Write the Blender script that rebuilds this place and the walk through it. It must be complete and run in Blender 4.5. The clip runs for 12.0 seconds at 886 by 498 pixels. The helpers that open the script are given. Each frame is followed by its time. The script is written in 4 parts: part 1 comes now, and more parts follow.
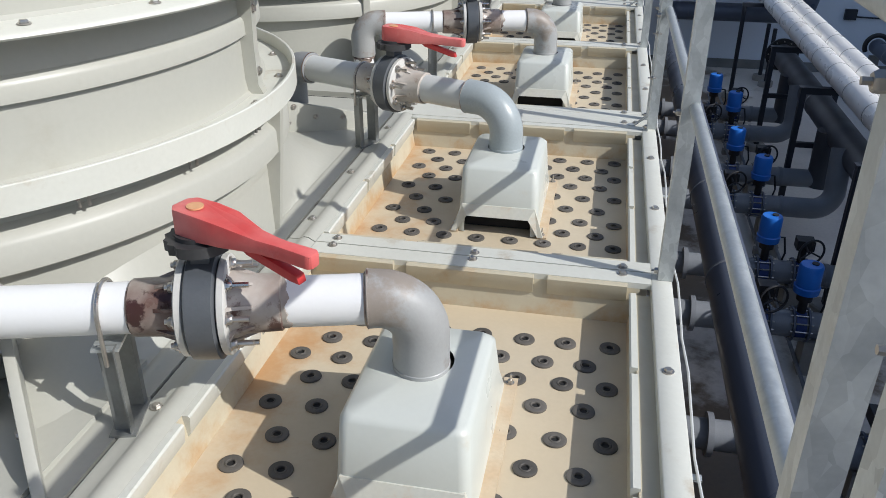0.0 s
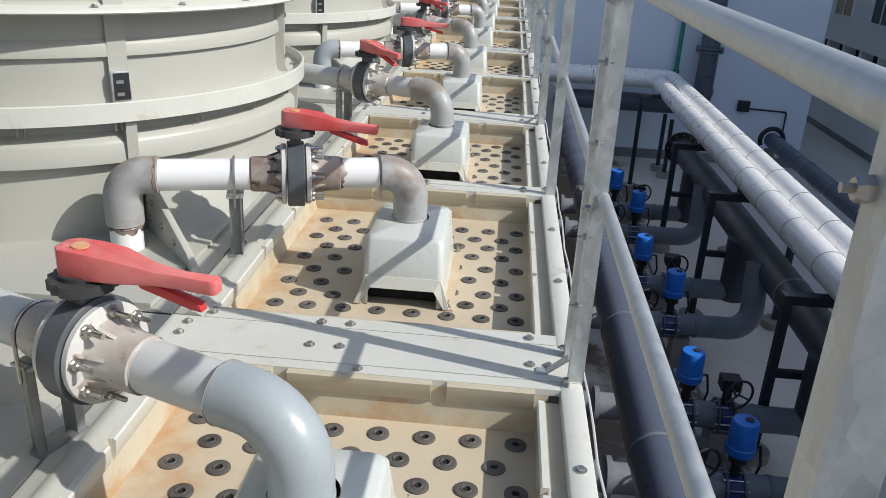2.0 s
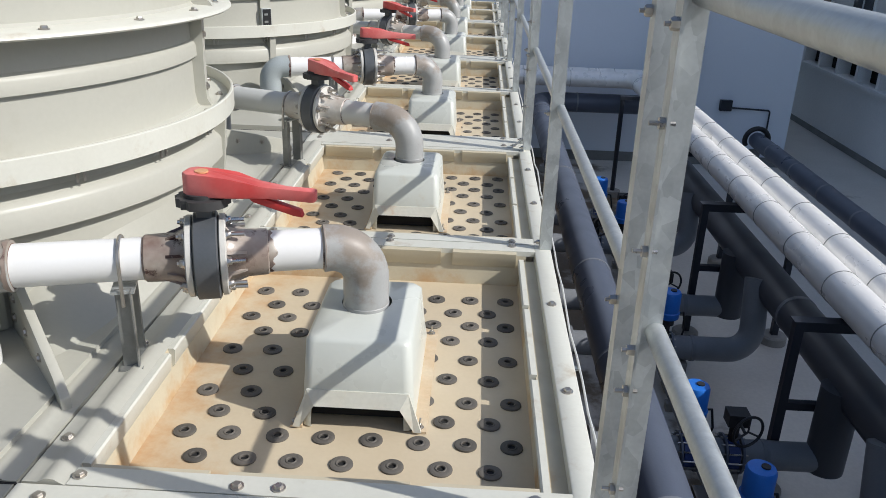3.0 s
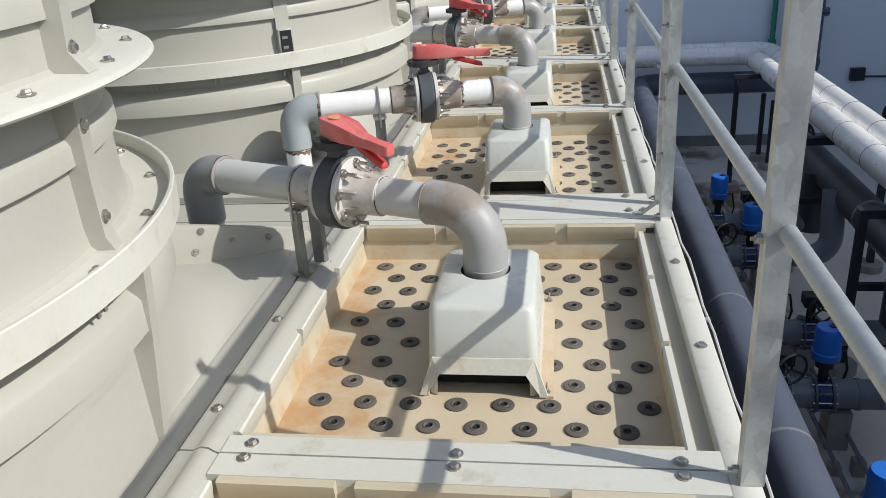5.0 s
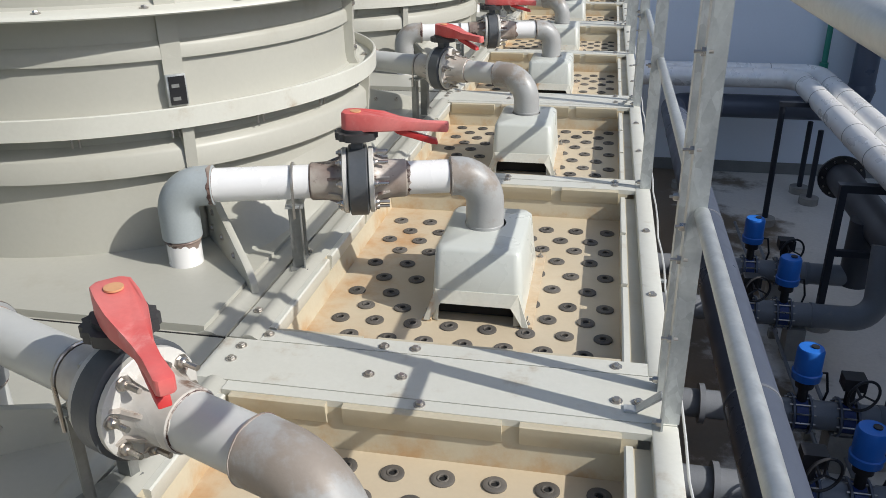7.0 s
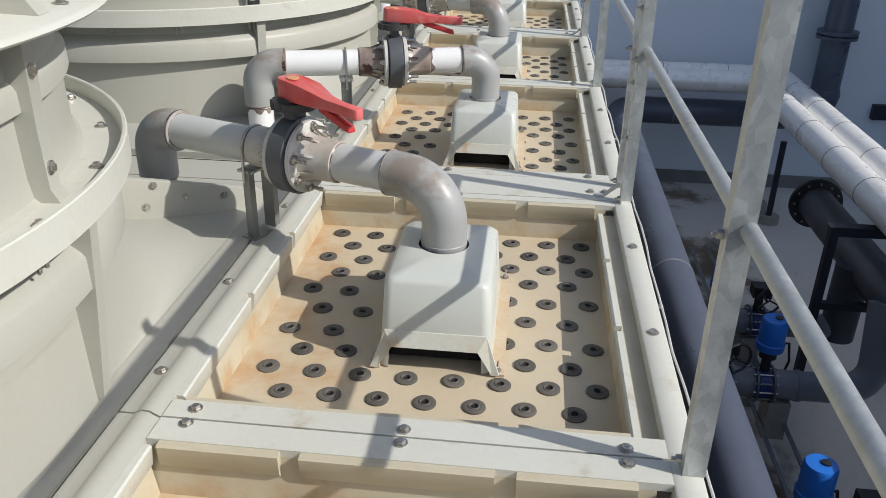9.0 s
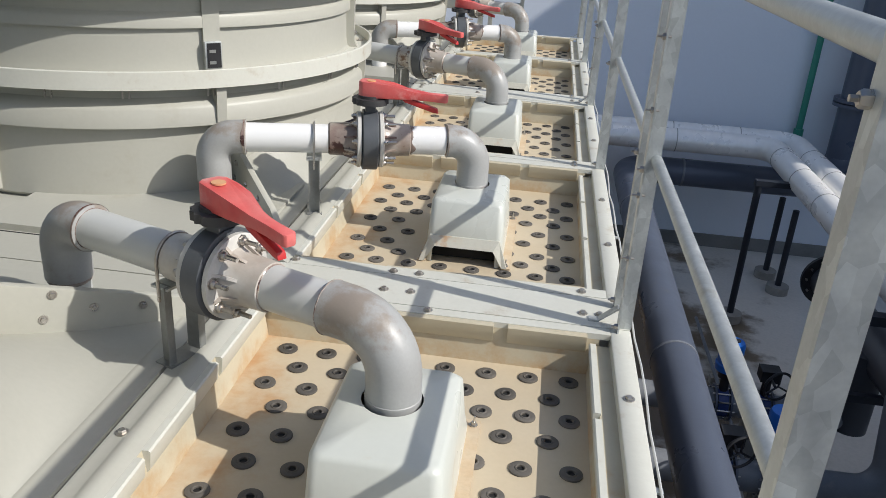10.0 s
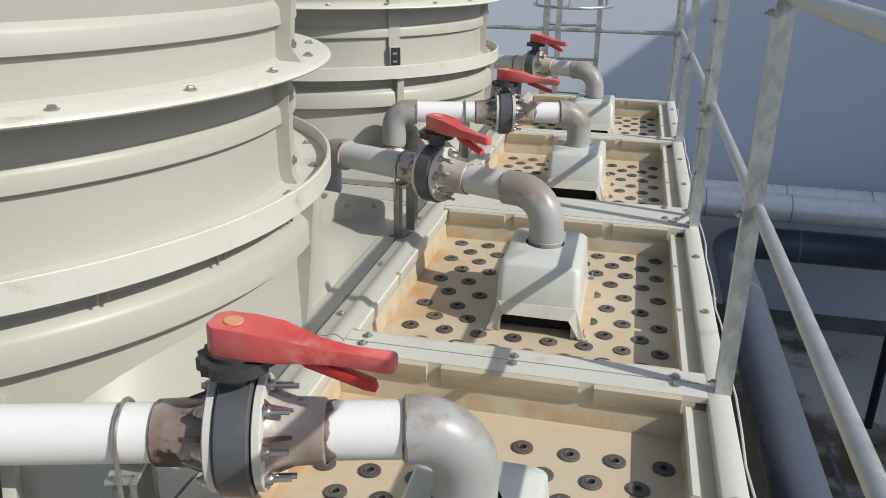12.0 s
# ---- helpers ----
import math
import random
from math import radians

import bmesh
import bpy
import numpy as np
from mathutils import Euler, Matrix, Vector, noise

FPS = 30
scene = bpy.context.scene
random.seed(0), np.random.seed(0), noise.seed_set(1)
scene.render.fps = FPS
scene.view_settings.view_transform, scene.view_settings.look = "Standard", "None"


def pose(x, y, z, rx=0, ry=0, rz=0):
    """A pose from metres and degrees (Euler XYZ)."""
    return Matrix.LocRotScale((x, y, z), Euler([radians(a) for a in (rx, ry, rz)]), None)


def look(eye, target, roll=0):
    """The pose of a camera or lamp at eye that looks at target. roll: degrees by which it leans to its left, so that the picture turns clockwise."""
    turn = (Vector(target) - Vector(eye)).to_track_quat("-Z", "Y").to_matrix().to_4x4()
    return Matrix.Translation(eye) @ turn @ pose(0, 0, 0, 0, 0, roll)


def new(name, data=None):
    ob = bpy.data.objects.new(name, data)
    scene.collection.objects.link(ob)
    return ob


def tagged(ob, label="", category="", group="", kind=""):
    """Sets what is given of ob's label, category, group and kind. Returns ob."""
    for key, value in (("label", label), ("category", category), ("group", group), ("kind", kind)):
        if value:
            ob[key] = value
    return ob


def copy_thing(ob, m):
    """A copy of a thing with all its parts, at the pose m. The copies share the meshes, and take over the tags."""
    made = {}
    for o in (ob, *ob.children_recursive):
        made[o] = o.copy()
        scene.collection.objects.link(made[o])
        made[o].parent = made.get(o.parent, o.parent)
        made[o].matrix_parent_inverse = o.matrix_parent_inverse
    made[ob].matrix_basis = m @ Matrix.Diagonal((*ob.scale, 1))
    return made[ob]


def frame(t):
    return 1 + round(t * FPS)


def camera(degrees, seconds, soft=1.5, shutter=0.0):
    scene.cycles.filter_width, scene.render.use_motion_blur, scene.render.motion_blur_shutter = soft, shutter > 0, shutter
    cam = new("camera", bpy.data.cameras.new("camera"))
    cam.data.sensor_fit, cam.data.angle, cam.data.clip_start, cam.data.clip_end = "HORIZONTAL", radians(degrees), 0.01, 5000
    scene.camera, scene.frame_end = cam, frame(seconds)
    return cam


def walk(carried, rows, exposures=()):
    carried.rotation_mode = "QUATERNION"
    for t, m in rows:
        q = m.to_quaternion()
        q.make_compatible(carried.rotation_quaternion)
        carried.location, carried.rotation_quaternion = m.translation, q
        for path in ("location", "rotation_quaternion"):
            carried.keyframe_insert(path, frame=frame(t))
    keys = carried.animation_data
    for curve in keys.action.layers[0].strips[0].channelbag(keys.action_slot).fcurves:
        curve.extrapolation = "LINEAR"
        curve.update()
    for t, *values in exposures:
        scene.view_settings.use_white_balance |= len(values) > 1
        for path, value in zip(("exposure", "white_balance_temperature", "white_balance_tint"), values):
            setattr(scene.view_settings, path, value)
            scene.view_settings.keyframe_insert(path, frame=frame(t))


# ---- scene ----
cam = camera(58.3, 12.0, soft=0.6)
PATH = [
    (0, (-0.229, -3.719, 1.212), (-0.583, -1.975, 0.298), 0.1),
    (0.5, (-0.305, -3.175, 1.142), (-0.636, -1.384, 0.315), -0.7),
    (1, (-0.377, -2.693, 1.133), (-0.567, -0.895, 0.279), -1.9),
    (1.5, (-0.373, -2.475, 1.196), (-0.507, -0.635, 0.425), -0.2),
    (2, (-0.247, -1.966, 1.186), (-0.367, -0.119, 0.429), 3.0),
    (2.5, (-0.28, -1.458, 1.15), (-0.296, 0.396, 0.4), 2.8),
    (4.5, (-0.261, -0.25, 1.182), (-0.594, 1.562, 0.404), -3.0),
    (5, (-0.356, 0.375, 1.11), (-0.655, 2.188, 0.32), -3.9),
    (5.5, (-0.377, 0.57, 1.187), (-0.623, 2.385, 0.385), -2.5),
    (6, (-0.334, 0.729, 1.172), (-0.582, 2.555, 0.394), -0.3),
    (6.5, (-0.197, 1.148, 1.2), (-0.547, 2.958, 0.424), 0.0),
    (6.7, (-0.198, 1.304, 1.197), (-0.552, 3.108, 0.409), -0.4),
    (8.5, (-0.293, 3.055, 1.137), (-0.709, 4.777, 0.207), -2.6),
    (9, (-0.366, 3.61, 1.117), (-0.554, 5.4, 0.246), 1.0),
    (9.5, (-0.374, 3.806, 1.208), (-0.49, 5.617, 0.369), 2.3),
    (10, (-0.312, 4.151, 1.184), (-0.518, 5.976, 0.393), 3.7),
    (10.5, (-0.28, 4.628, 1.2), (-0.57, 6.449, 0.426), 1.8),
    (11, (-0.378, 5.249, 1.166), (-0.553, 7.099, 0.426), -0.0),
    (11.5, (-0.367, 5.54, 1.165), (-0.583, 7.399, 0.462), 0.9),
    (12, (-0.32, 6.027, 1.189), (-0.741, 7.844, 0.468), 0.9),
]
walk(cam, [(t, look(eye, target, roll)) for t, eye, target, roll in PATH],
     [(0, -0.02, 6180, 10), (1, -0.01, 6220, 10), (2.5, 0.05, 6330, 10), (5, 0.0, 6430, 10), (6.5, 0.01, 6440, 10), (8.5, -0.11, 6430, 10), (10, 0.01, 6450, 10), (11, -0.01, 6470, 10), (12, -0.14, 6510, 10)])

# world and sun
SUN = Vector((1.2, -0.32, 1.0)).normalized()
world = bpy.data.worlds.new("sky")
scene.world = world
world.use_nodes = True
wn = world.node_tree.nodes
sky = wn.new("ShaderNodeTexSky")
sky.sky_type = 'NISHITA'
sky.sun_disc = False
sky.sun_elevation = math.asin(SUN.z)
sky.sun_rotation = math.atan2(SUN.x, SUN.y)
sky.air_density, sky.dust_density = 1.0, 1.5
wn["Background"].inputs[1].default_value = 0.135
world.node_tree.links.new(sky.outputs[0], wn["Background"].inputs[0])
sun = new("sun", bpy.data.lights.new("sun", 'SUN'))
sun.data.energy, sun.data.angle, sun.data.color = 4.15, radians(0.55), (1.0, 0.965, 0.91)
sun.matrix_world = look(SUN * 40, (0, 0, 0))

PITCH = 3.2          # one cooling tower module
FLOOR_Z = -3.8       # yard below
WALL_Y = 17.0


# ---- materials ----
def surface(name, base, second, scale=6.0, rough=0.5, metal=0.0, bump=0.15, fine=90.0, mix=0.5,
            stain=None, stain_scale=3.0, stain_from=0.55, stain_to=0.7, stain_axis=None, spec=0.5, island=0.0, stretch=(1, 1, 1), speckle=0.05, spangle=0.0):
    """Paint or metal with broad patches, fine grain, optional stains and relief."""
    m = bpy.data.materials.new(name)
    m.use_nodes = True
    nt = m.node_tree
    n, l = nt.nodes, nt.links
    b = n["Principled BSDF"]
    co = n.new("ShaderNodeTexCoord")
    mp = n.new("ShaderNodeMapping")
    mp.inputs["Scale"].default_value = stretch
    l.new(co.outputs["Object"], mp.inputs[0])
    info = n.new("ShaderNodeObjectInfo")
    add = n.new("ShaderNodeVectorMath")
    l.new(mp.outputs[0], add.inputs[0])
    l.new(info.outputs["Random"], add.inputs[1])
    broad = n.new("ShaderNodeTexNoise")
    broad.inputs["Scale"].default_value, broad.inputs["Detail"].default_value = scale, 6
    l.new(add.outputs[0], broad.inputs["Vector"])
    grain = n.new("ShaderNodeTexNoise")
    grain.inputs["Scale"].default_value, grain.inputs["Detail"].default_value = fine, 4
    l.new(add.outputs[0], grain.inputs["Vector"])
    ramp = n.new("ShaderNodeMapRange")
    ramp.inputs[1].default_value, ramp.inputs[2].default_value = 0.35, 0.65
    ramp.inputs[4].default_value = mix
    l.new(broad.outputs[0], ramp.inputs[0])
    c = n.new("ShaderNodeMix")
    c.data_type = 'RGBA'
    c.inputs[6].default_value, c.inputs[7].default_value = (*base, 1), (*second, 1)
    l.new(ramp.outputs[0], c.inputs[0])
    out = c.outputs[2]
    if stain:
        s = n.new("ShaderNodeTexNoise")
        s.inputs["Scale"].default_value, s.inputs["Detail"].default_value = stain_scale, 8
        s.inputs["Roughness"].default_value = 0.65
        l.new(add.outputs[0], s.inputs["Vector"])
        value = s.outputs[0]
        if stain_axis:
            sep = n.new("ShaderNodeSeparateXYZ")
            l.new(co.outputs["Object"], sep.inputs[0])
            k = n.new("ShaderNodeMapRange")
            k.inputs[1].default_value, k.inputs[2].default_value = stain_axis[1], stain_axis[2]
            k.inputs[3].default_value, k.inputs[4].default_value = stain_axis[3], -0.05
            l.new(sep.outputs[stain_axis[0]], k.inputs[0])
            plus = n.new("ShaderNodeMath")
            l.new(s.outputs[0], plus.inputs[0])
            l.new(k.outputs[0], plus.inputs[1])
            value = plus.outputs[0]
        r = n.new("ShaderNodeMapRange")
        r.interpolation_type = 'SMOOTHSTEP'
        r.inputs[1].default_value, r.inputs[2].default_value = stain_from, stain_to
        l.new(value, r.inputs[0])
        d = n.new("ShaderNodeMix")
        d.data_type = 'RGBA'
        d.inputs[7].default_value = (*stain, 1)
        l.new(r.outputs[0], d.inputs[0])
        l.new(out, d.inputs[6])
        out = d.outputs[2]
    g = n.new("ShaderNodeMix")
    g.data_type, g.blend_type = 'RGBA', 'MULTIPLY'
    g.inputs[0].default_value = 1.0
    gr = n.new("ShaderNodeMapRange")
    gr.inputs[1].default_value, gr.inputs[2].default_value = 0.3, 0.7
    gr.inputs[3].default_value, gr.inputs[4].default_value = 1 - speckle, 1 + speckle * 0.6
    l.new(grain.outputs[0], gr.inputs[0])
    l.new(out, g.inputs[6])
    l.new(gr.outputs[0], g.inputs[7])
    out = g.outputs[2]
    if spangle:
        vo = n.new("ShaderNodeTexVoronoi")
        vo.inputs["Scale"].default_value = 48
        vm = n.new("ShaderNodeMapping")
        vm.inputs["Scale"].default_value = (1, 1, 0.6)
        l.new(add.outputs[0], vm.inputs[0])
        l.new(vm.outputs[0], vo.inputs["Vector"])
        vs = n.new("ShaderNodeSeparateColor")
        l.new(vo.outputs["Color"], vs.inputs[0])
        vr = n.new("ShaderNodeMapRange")
        vr.inputs[3].default_value, vr.inputs[4].default_value = 1 - spangle, 1 + spangle
        l.new(vs.outputs[0], vr.inputs[0])
        vh = n.new("ShaderNodeHueSaturation")
        l.new(vr.outputs[0], vh.inputs["Value"])
        l.new(out, vh.inputs["Color"])
        out = vh.outputs[0]
    if island:
        h = n.new("ShaderNodeHueSaturation")
        v = n.new("ShaderNodeMapRange")
        v.inputs[3].default_value, v.inputs[4].default_value = 1 - island, 1 + island
        l.new(info.outputs["Random"], v.inputs[0])
        l.new(v.outputs[0], h.inputs["Value"])
        l.new(out, h.inputs["Color"])
        out = h.outputs[0]
    l.new(out, b.inputs["Base Color"])
    rr = n.new("ShaderNodeMapRange")
    rr.inputs[1].default_value, rr.inputs[2].default_value = 0.3, 0.7
    rr.inputs[3].default_value, rr.inputs[4].default_value = max(rough - 0.1, 0.03), min(rough + 0.12, 1)
    l.new(broad.outputs[0], rr.inputs[0])
    l.new(rr.outputs[0], b.inputs["Roughness"])
    b.inputs["Metallic"].default_value = metal
    b.inputs["Specular IOR Level"].default_value = spec
    if bump:
        bp = n.new("ShaderNodeBump")
        bp.inputs["Strength"].default_value, bp.inputs["Distance"].default_value = bump, 0.004
        mixh = n.new("ShaderNodeMath")
        mixh.operation = 'ADD'
        l.new(grain.outputs[0], mixh.inputs[0])
        l.new(broad.outputs[0], mixh.inputs[1])
        l.new(mixh.outputs[0], bp.inputs["Height"])
        l.new(bp.outputs[0], b.inputs["Normal"])
    return m


FRP = surface("cream fibreglass", (0.428, 0.423, 0.370), (0.390, 0.383, 0.332), 1.3, 0.45, bump=0.05, fine=60, stain=(0.34, 0.31, 0.245), stain_scale=3.2, stain_from=0.58, stain_to=0.92, speckle=0.02)
FRP_RIM = surface("pale fibreglass rim", (0.60, 0.60, 0.535), (0.53, 0.52, 0.45), 3, 0.40, bump=0.06, fine=80, stain=(0.40, 0.33, 0.235), stain_scale=7, stain_from=0.56, stain_to=0.80, speckle=0.025)
BASIN = surface("stained basin floor", (0.558, 0.474, 0.339), (0.502, 0.405, 0.270), 4, 0.5, bump=0.08, fine=70, speckle=0.02, stain=(0.46, 0.26, 0.115), stain_scale=3.2, stain_from=0.56, stain_to=0.86, stain_axis=("X", -1.2, -0.70, 0.26))
BASIN_WALL = surface("stained basin wall", (0.530, 0.479, 0.358), (0.474, 0.409, 0.288), 6, 0.45, bump=0.06, fine=80, speckle=0.02, stain=(0.46, 0.30, 0.155), stain_scale=6, stain_from=0.5, stain_to=0.8, stain_axis=("Z", -0.16, -0.05, 0.18))
HOOD = surface("pale green-white fibreglass", (0.570, 0.589, 0.541), (0.537, 0.551, 0.494), 3, 0.33, bump=0.04, fine=70, stain=(0.48, 0.41, 0.29), stain_scale=8, stain_from=0.55, stain_to=0.85, stain_axis=("Z", -0.16, 0.0, 0.12), speckle=0.012)
HOOD_LIP = surface("cream hood lip", (0.570, 0.570, 0.503), (0.541, 0.513, 0.418), 9, 0.45, bump=0.08, fine=80, stain=(0.46, 0.29, 0.16), stain_scale=10, stain_from=0.55, stain_to=0.75)
HOOD_FOOT = surface("rust-streaked flange", (0.58, 0.48, 0.34), (0.50, 0.33, 0.18), 12, 0.55, bump=0.15, fine=80)
NOZZLE = surface("dark grey nozzle plastic", (0.088, 0.080, 0.070), (0.14, 0.125, 0.105), 14, 0.65, bump=0.1, fine=150, island=0.25)
# near-black of seams and holes; also stands in for shade inside openings
DARK = surface("black recess and shade", (0.012, 0.012, 0.012), (0.02, 0.018, 0.016), 10, 0.8, bump=0.05)
PVC_WHITE = surface("white pipe", (0.78, 0.78, 0.77), (0.73, 0.73, 0.71), 4, 0.30, bump=0.03, fine=120, speckle=0.01, stain=(0.40, 0.33, 0.26), stain_scale=14, stain_from=0.70, stain_to=0.8)
PVC_GREY = surface("light grey pipe", (0.54, 0.55, 0.53), (0.48, 0.485, 0.465), 4, 0.34, bump=0.03, fine=120, speckle=0.012, stain=(0.34, 0.28, 0.22), stain_scale=10, stain_from=0.64, stain_to=0.85)
ELBOW_TAN = surface("weathered grey elbow", (0.375, 0.38, 0.372), (0.32, 0.318, 0.305), 5, 0.44, bump=0.08, fine=120, speckle=0.03, stain=(0.27, 0.232, 0.195), stain_scale=6, stain_from=0.50, stain_to=0.66, stain_axis=("Z", 0.37, 0.20, 0.12), mix=0.9)
HUB_MIX = surface("grey-brown hub", (0.25, 0.19, 0.155), (0.46, 0.42, 0.375), 7, 0.34, bump=0.18, fine=60, mix=1.0, stain=(0.10, 0.05, 0.04), stain_scale=10, stain_from=0.53, stain_to=0.62)
ELBOW_BLUE = surface("blue-grey elbow", (0.36, 0.40, 0.41), (0.31, 0.34, 0.34), 5, 0.36, bump=0.06, fine=120, stain=(0.30, 0.25, 0.2), stain_scale=9, stain_from=0.68, stain_to=0.85)
# darker copy of the elbow grey, with the shade put into its colour
ELBOW_SHADED = surface("shaded slate elbow", (0.22, 0.235, 0.245), (0.30, 0.29, 0.27), 4, 0.4, bump=0.06, fine=120)
HUB_BROWN = surface("glue-stained hub", (0.135, 0.066, 0.050), (0.40, 0.36, 0.31), 8, 0.32, bump=0.2, fine=60, mix=1.0, stain=(0.05, 0.020, 0.018), stain_scale=12, stain_from=0.53, stain_to=0.60)
HUB_GREY = surface("grey hub with brown glue", (0.56, 0.54, 0.50), (0.36, 0.30, 0.245), 7, 0.34, bump=0.15, fine=60, mix=0.85, stain=(0.17, 0.095, 0.06), stain_scale=9, stain_from=0.57, stain_to=0.66)
FLANGE = surface("pale flange ring", (0.60, 0.59, 0.55), (0.45, 0.43, 0.39), 10, 0.35, bump=0.1, fine=90)
VALVE = surface("slate valve body", (0.075, 0.082, 0.09), (0.12, 0.125, 0.13), 8, 0.42, bump=0.08, fine=110)
VALVE_DARK = surface("black notch plate", (0.035, 0.035, 0.037), (0.07, 0.068, 0.066), 10, 0.5, bump=0.1)
RED = surface("faded red plastic", (0.62, 0.065, 0.062), (0.72, 0.22, 0.20), 5, 0.42, bump=0.08, fine=90, mix=0.9, stain=(0.74, 0.38, 0.35), stain_scale=6, stain_from=0.53, stain_to=0.72, speckle=0.04)
RED_DARK = surface("deep red plastic", (0.50, 0.03, 0.03), (0.58, 0.06, 0.055), 6, 0.4, bump=0.05)
OCHRE = surface("ochre cap", (0.66, 0.36, 0.18), (0.60, 0.30, 0.16), 20, 0.5, bump=0.05)
STEEL = surface("stainless bolt", (0.52, 0.50, 0.47), (0.36, 0.31, 0.26), 30, 0.32, metal=0.9, bump=0.05)
ZINC = surface("spangled galvanised steel", (0.43, 0.45, 0.45), (0.53, 0.55, 0.54), 14, 0.40, spangle=0.12, metal=0.6, bump=0.04, fine=120, mix=1.0, stain=(0.38, 0.36, 0.32), stain_scale=5, stain_from=0.62, stain_to=0.8)
ZINC_RAIL = surface("galvanised tube", (0.45, 0.47, 0.465), (0.53, 0.55, 0.54), 30, 0.42, spangle=0.04, metal=0.6, bump=0.05, fine=140, mix=1.0, stain=(0.40, 0.385, 0.34), stain_scale=7, stain_from=0.6, stain_to=0.8)
ZINC_DULL = surface("dull galvanised steel", (0.30, 0.31, 0.30), (0.22, 0.215, 0.20), 14, 0.5, metal=0.6, bump=0.1)
GREY_PIPE = surface("slate grey pipe", (0.088, 0.104, 0.142), (0.072, 0.085, 0.118), 2, 0.34, spec=0.5, bump=0.05, fine=80, stain=(0.125, 0.13, 0.14), stain_scale=4, stain_from=0.60, stain_to=0.85)
GREY_BRANCH = surface("mid grey pipe", (0.21, 0.222, 0.24), (0.165, 0.175, 0.19), 3, 0.40, bump=0.05, fine=80, stain=(0.27, 0.26, 0.245), stain_scale=6, stain_from=0.6, stain_to=0.8)
GREY_DARK = surface("dark slate pipe", (0.048, 0.054, 0.066), (0.062, 0.068, 0.08), 2, 0.42, bump=0.05, fine=80, stain=(0.095, 0.092, 0.088), stain_scale=5, stain_from=0.62, stain_to=0.8)
BAND = surface("pale joint band", (0.20, 0.21, 0.23), (0.13, 0.14, 0.155), 9, 0.42, bump=0.05)
CLADDING = surface("aluminium cladding", (0.86, 0.85, 0.83), (0.78, 0.77, 0.75), 5, 0.32, metal=0.18, bump=0.3, fine=12, stain=(0.58, 0.55, 0.51), stain_scale=3, stain_from=0.6, stain_to=0.8, stretch=(1, 0.4, 1))
NAVY_STEEL = surface("dark navy painted steel", (0.014, 0.018, 0.028), (0.024, 0.028, 0.038), 6, 0.5, bump=0.06)
BLUE = surface("bright blue actuator paint", (0.012, 0.14, 0.55), (0.02, 0.18, 0.62), 7, 0.38, bump=0.04)
BLUE_VALVE = surface("deep blue valve paint", (0.015, 0.04, 0.16), (0.03, 0.06, 0.20), 9, 0.45, bump=0.06)
BLACK = surface("black cast iron", (0.012, 0.012, 0.014), (0.03, 0.03, 0.032), 9, 0.5, bump=0.06)
GREEN = surface("green water pipe", (0.03, 0.235, 0.165), (0.035, 0.20, 0.145), 7, 0.4, bump=0.04)
CONCRETE = surface("stained yard concrete", (0.70, 0.66, 0.60), (0.55, 0.51, 0.455), 0.6, 0.40, bump=0.3, fine=25, stain=(0.17, 0.125, 0.08), stain_scale=0.45, stain_from=0.56, stain_to=0.66, stain_axis=("X", 0.6, 3.6, 0.25), speckle=0.06)
PAD = surface("concrete footing", (0.33, 0.31, 0.28), (0.25, 0.24, 0.22), 8, 0.8, bump=0.3, fine=40)
WALL = surface("pale blue-grey wall paint", (0.76, 0.80, 0.86), (0.73, 0.77, 0.84), 0.5, 0.7, bump=0.02, fine=30, speckle=0.01)
PLINTH = surface("grey wall plinth", (0.23, 0.23, 0.22), (0.17, 0.165, 0.155), 2, 0.75, bump=0.15, fine=30)
WHITE_WALL = surface("white rendered wall", (0.86, 0.86, 0.85), (0.80, 0.80, 0.79), 0.7, 0.75, bump=0.08, fine=30)
GLASS = surface("dark window glass", (0.03, 0.035, 0.04), (0.045, 0.05, 0.055), 1, 0.08, bump=0)


# ---- mesh helpers ----
def part(name, bm, material, parent=None, label="", smooth=38, bev=0.0):
    """Links a bmesh as one mesh object under a thing or a part."""
    if bev:
        bmesh.ops.bevel(bm, geom=[e for e in bm.edges if e.is_manifold and e.calc_face_angle(0) > 0.6], offset=bev, segments=2, affect='EDGES', profile=0.6)
    me = bpy.data.meshes.new(name)
    bmesh.ops.recalc_face_normals(bm, faces=bm.faces)
    bm.to_mesh(me)
    bm.free()
    me.materials.append(material)
    if smooth:
        me.shade_smooth()
        me.set_sharp_from_angle(angle=radians(smooth))
    ob = new(name, me)
    ob.parent = parent
    if label:
        ob["label"] = label
    return ob


def shared(name, source, parent, m):
    """Another object on the mesh of source."""
    ob = new(name, source.data)
    ob.parent = parent
    ob.matrix_local = m
    return ob


def thing(name, at, label, category, group="", kind=""):
    ob = new(name)
    ob.empty_display_size = 0.1
    ob.location = at
    return tagged(ob, label, category, group, kind)


def box(bm, lo, hi, m=None):
    x0, y0, z0 = lo
    x1, y1, z1 = hi
    v = [bm.verts.new(p) for p in ((x0, y0, z0), (x1, y0, z0), (x1, y1, z0), (x0, y1, z0), (x0, y0, z1), (x1, y0, z1), (x1, y1, z1), (x0, y1, z1))]
    for f in ((0, 3, 2, 1), (4, 5, 6, 7), (0, 1, 5, 4), (1, 2, 6, 5), (2, 3, 7, 6), (3, 0, 4, 7)):
        bm.faces.new([v[i] for i in f])
    if m is not None:
        bmesh.ops.transform(bm, matrix=m, verts=v)
    return v


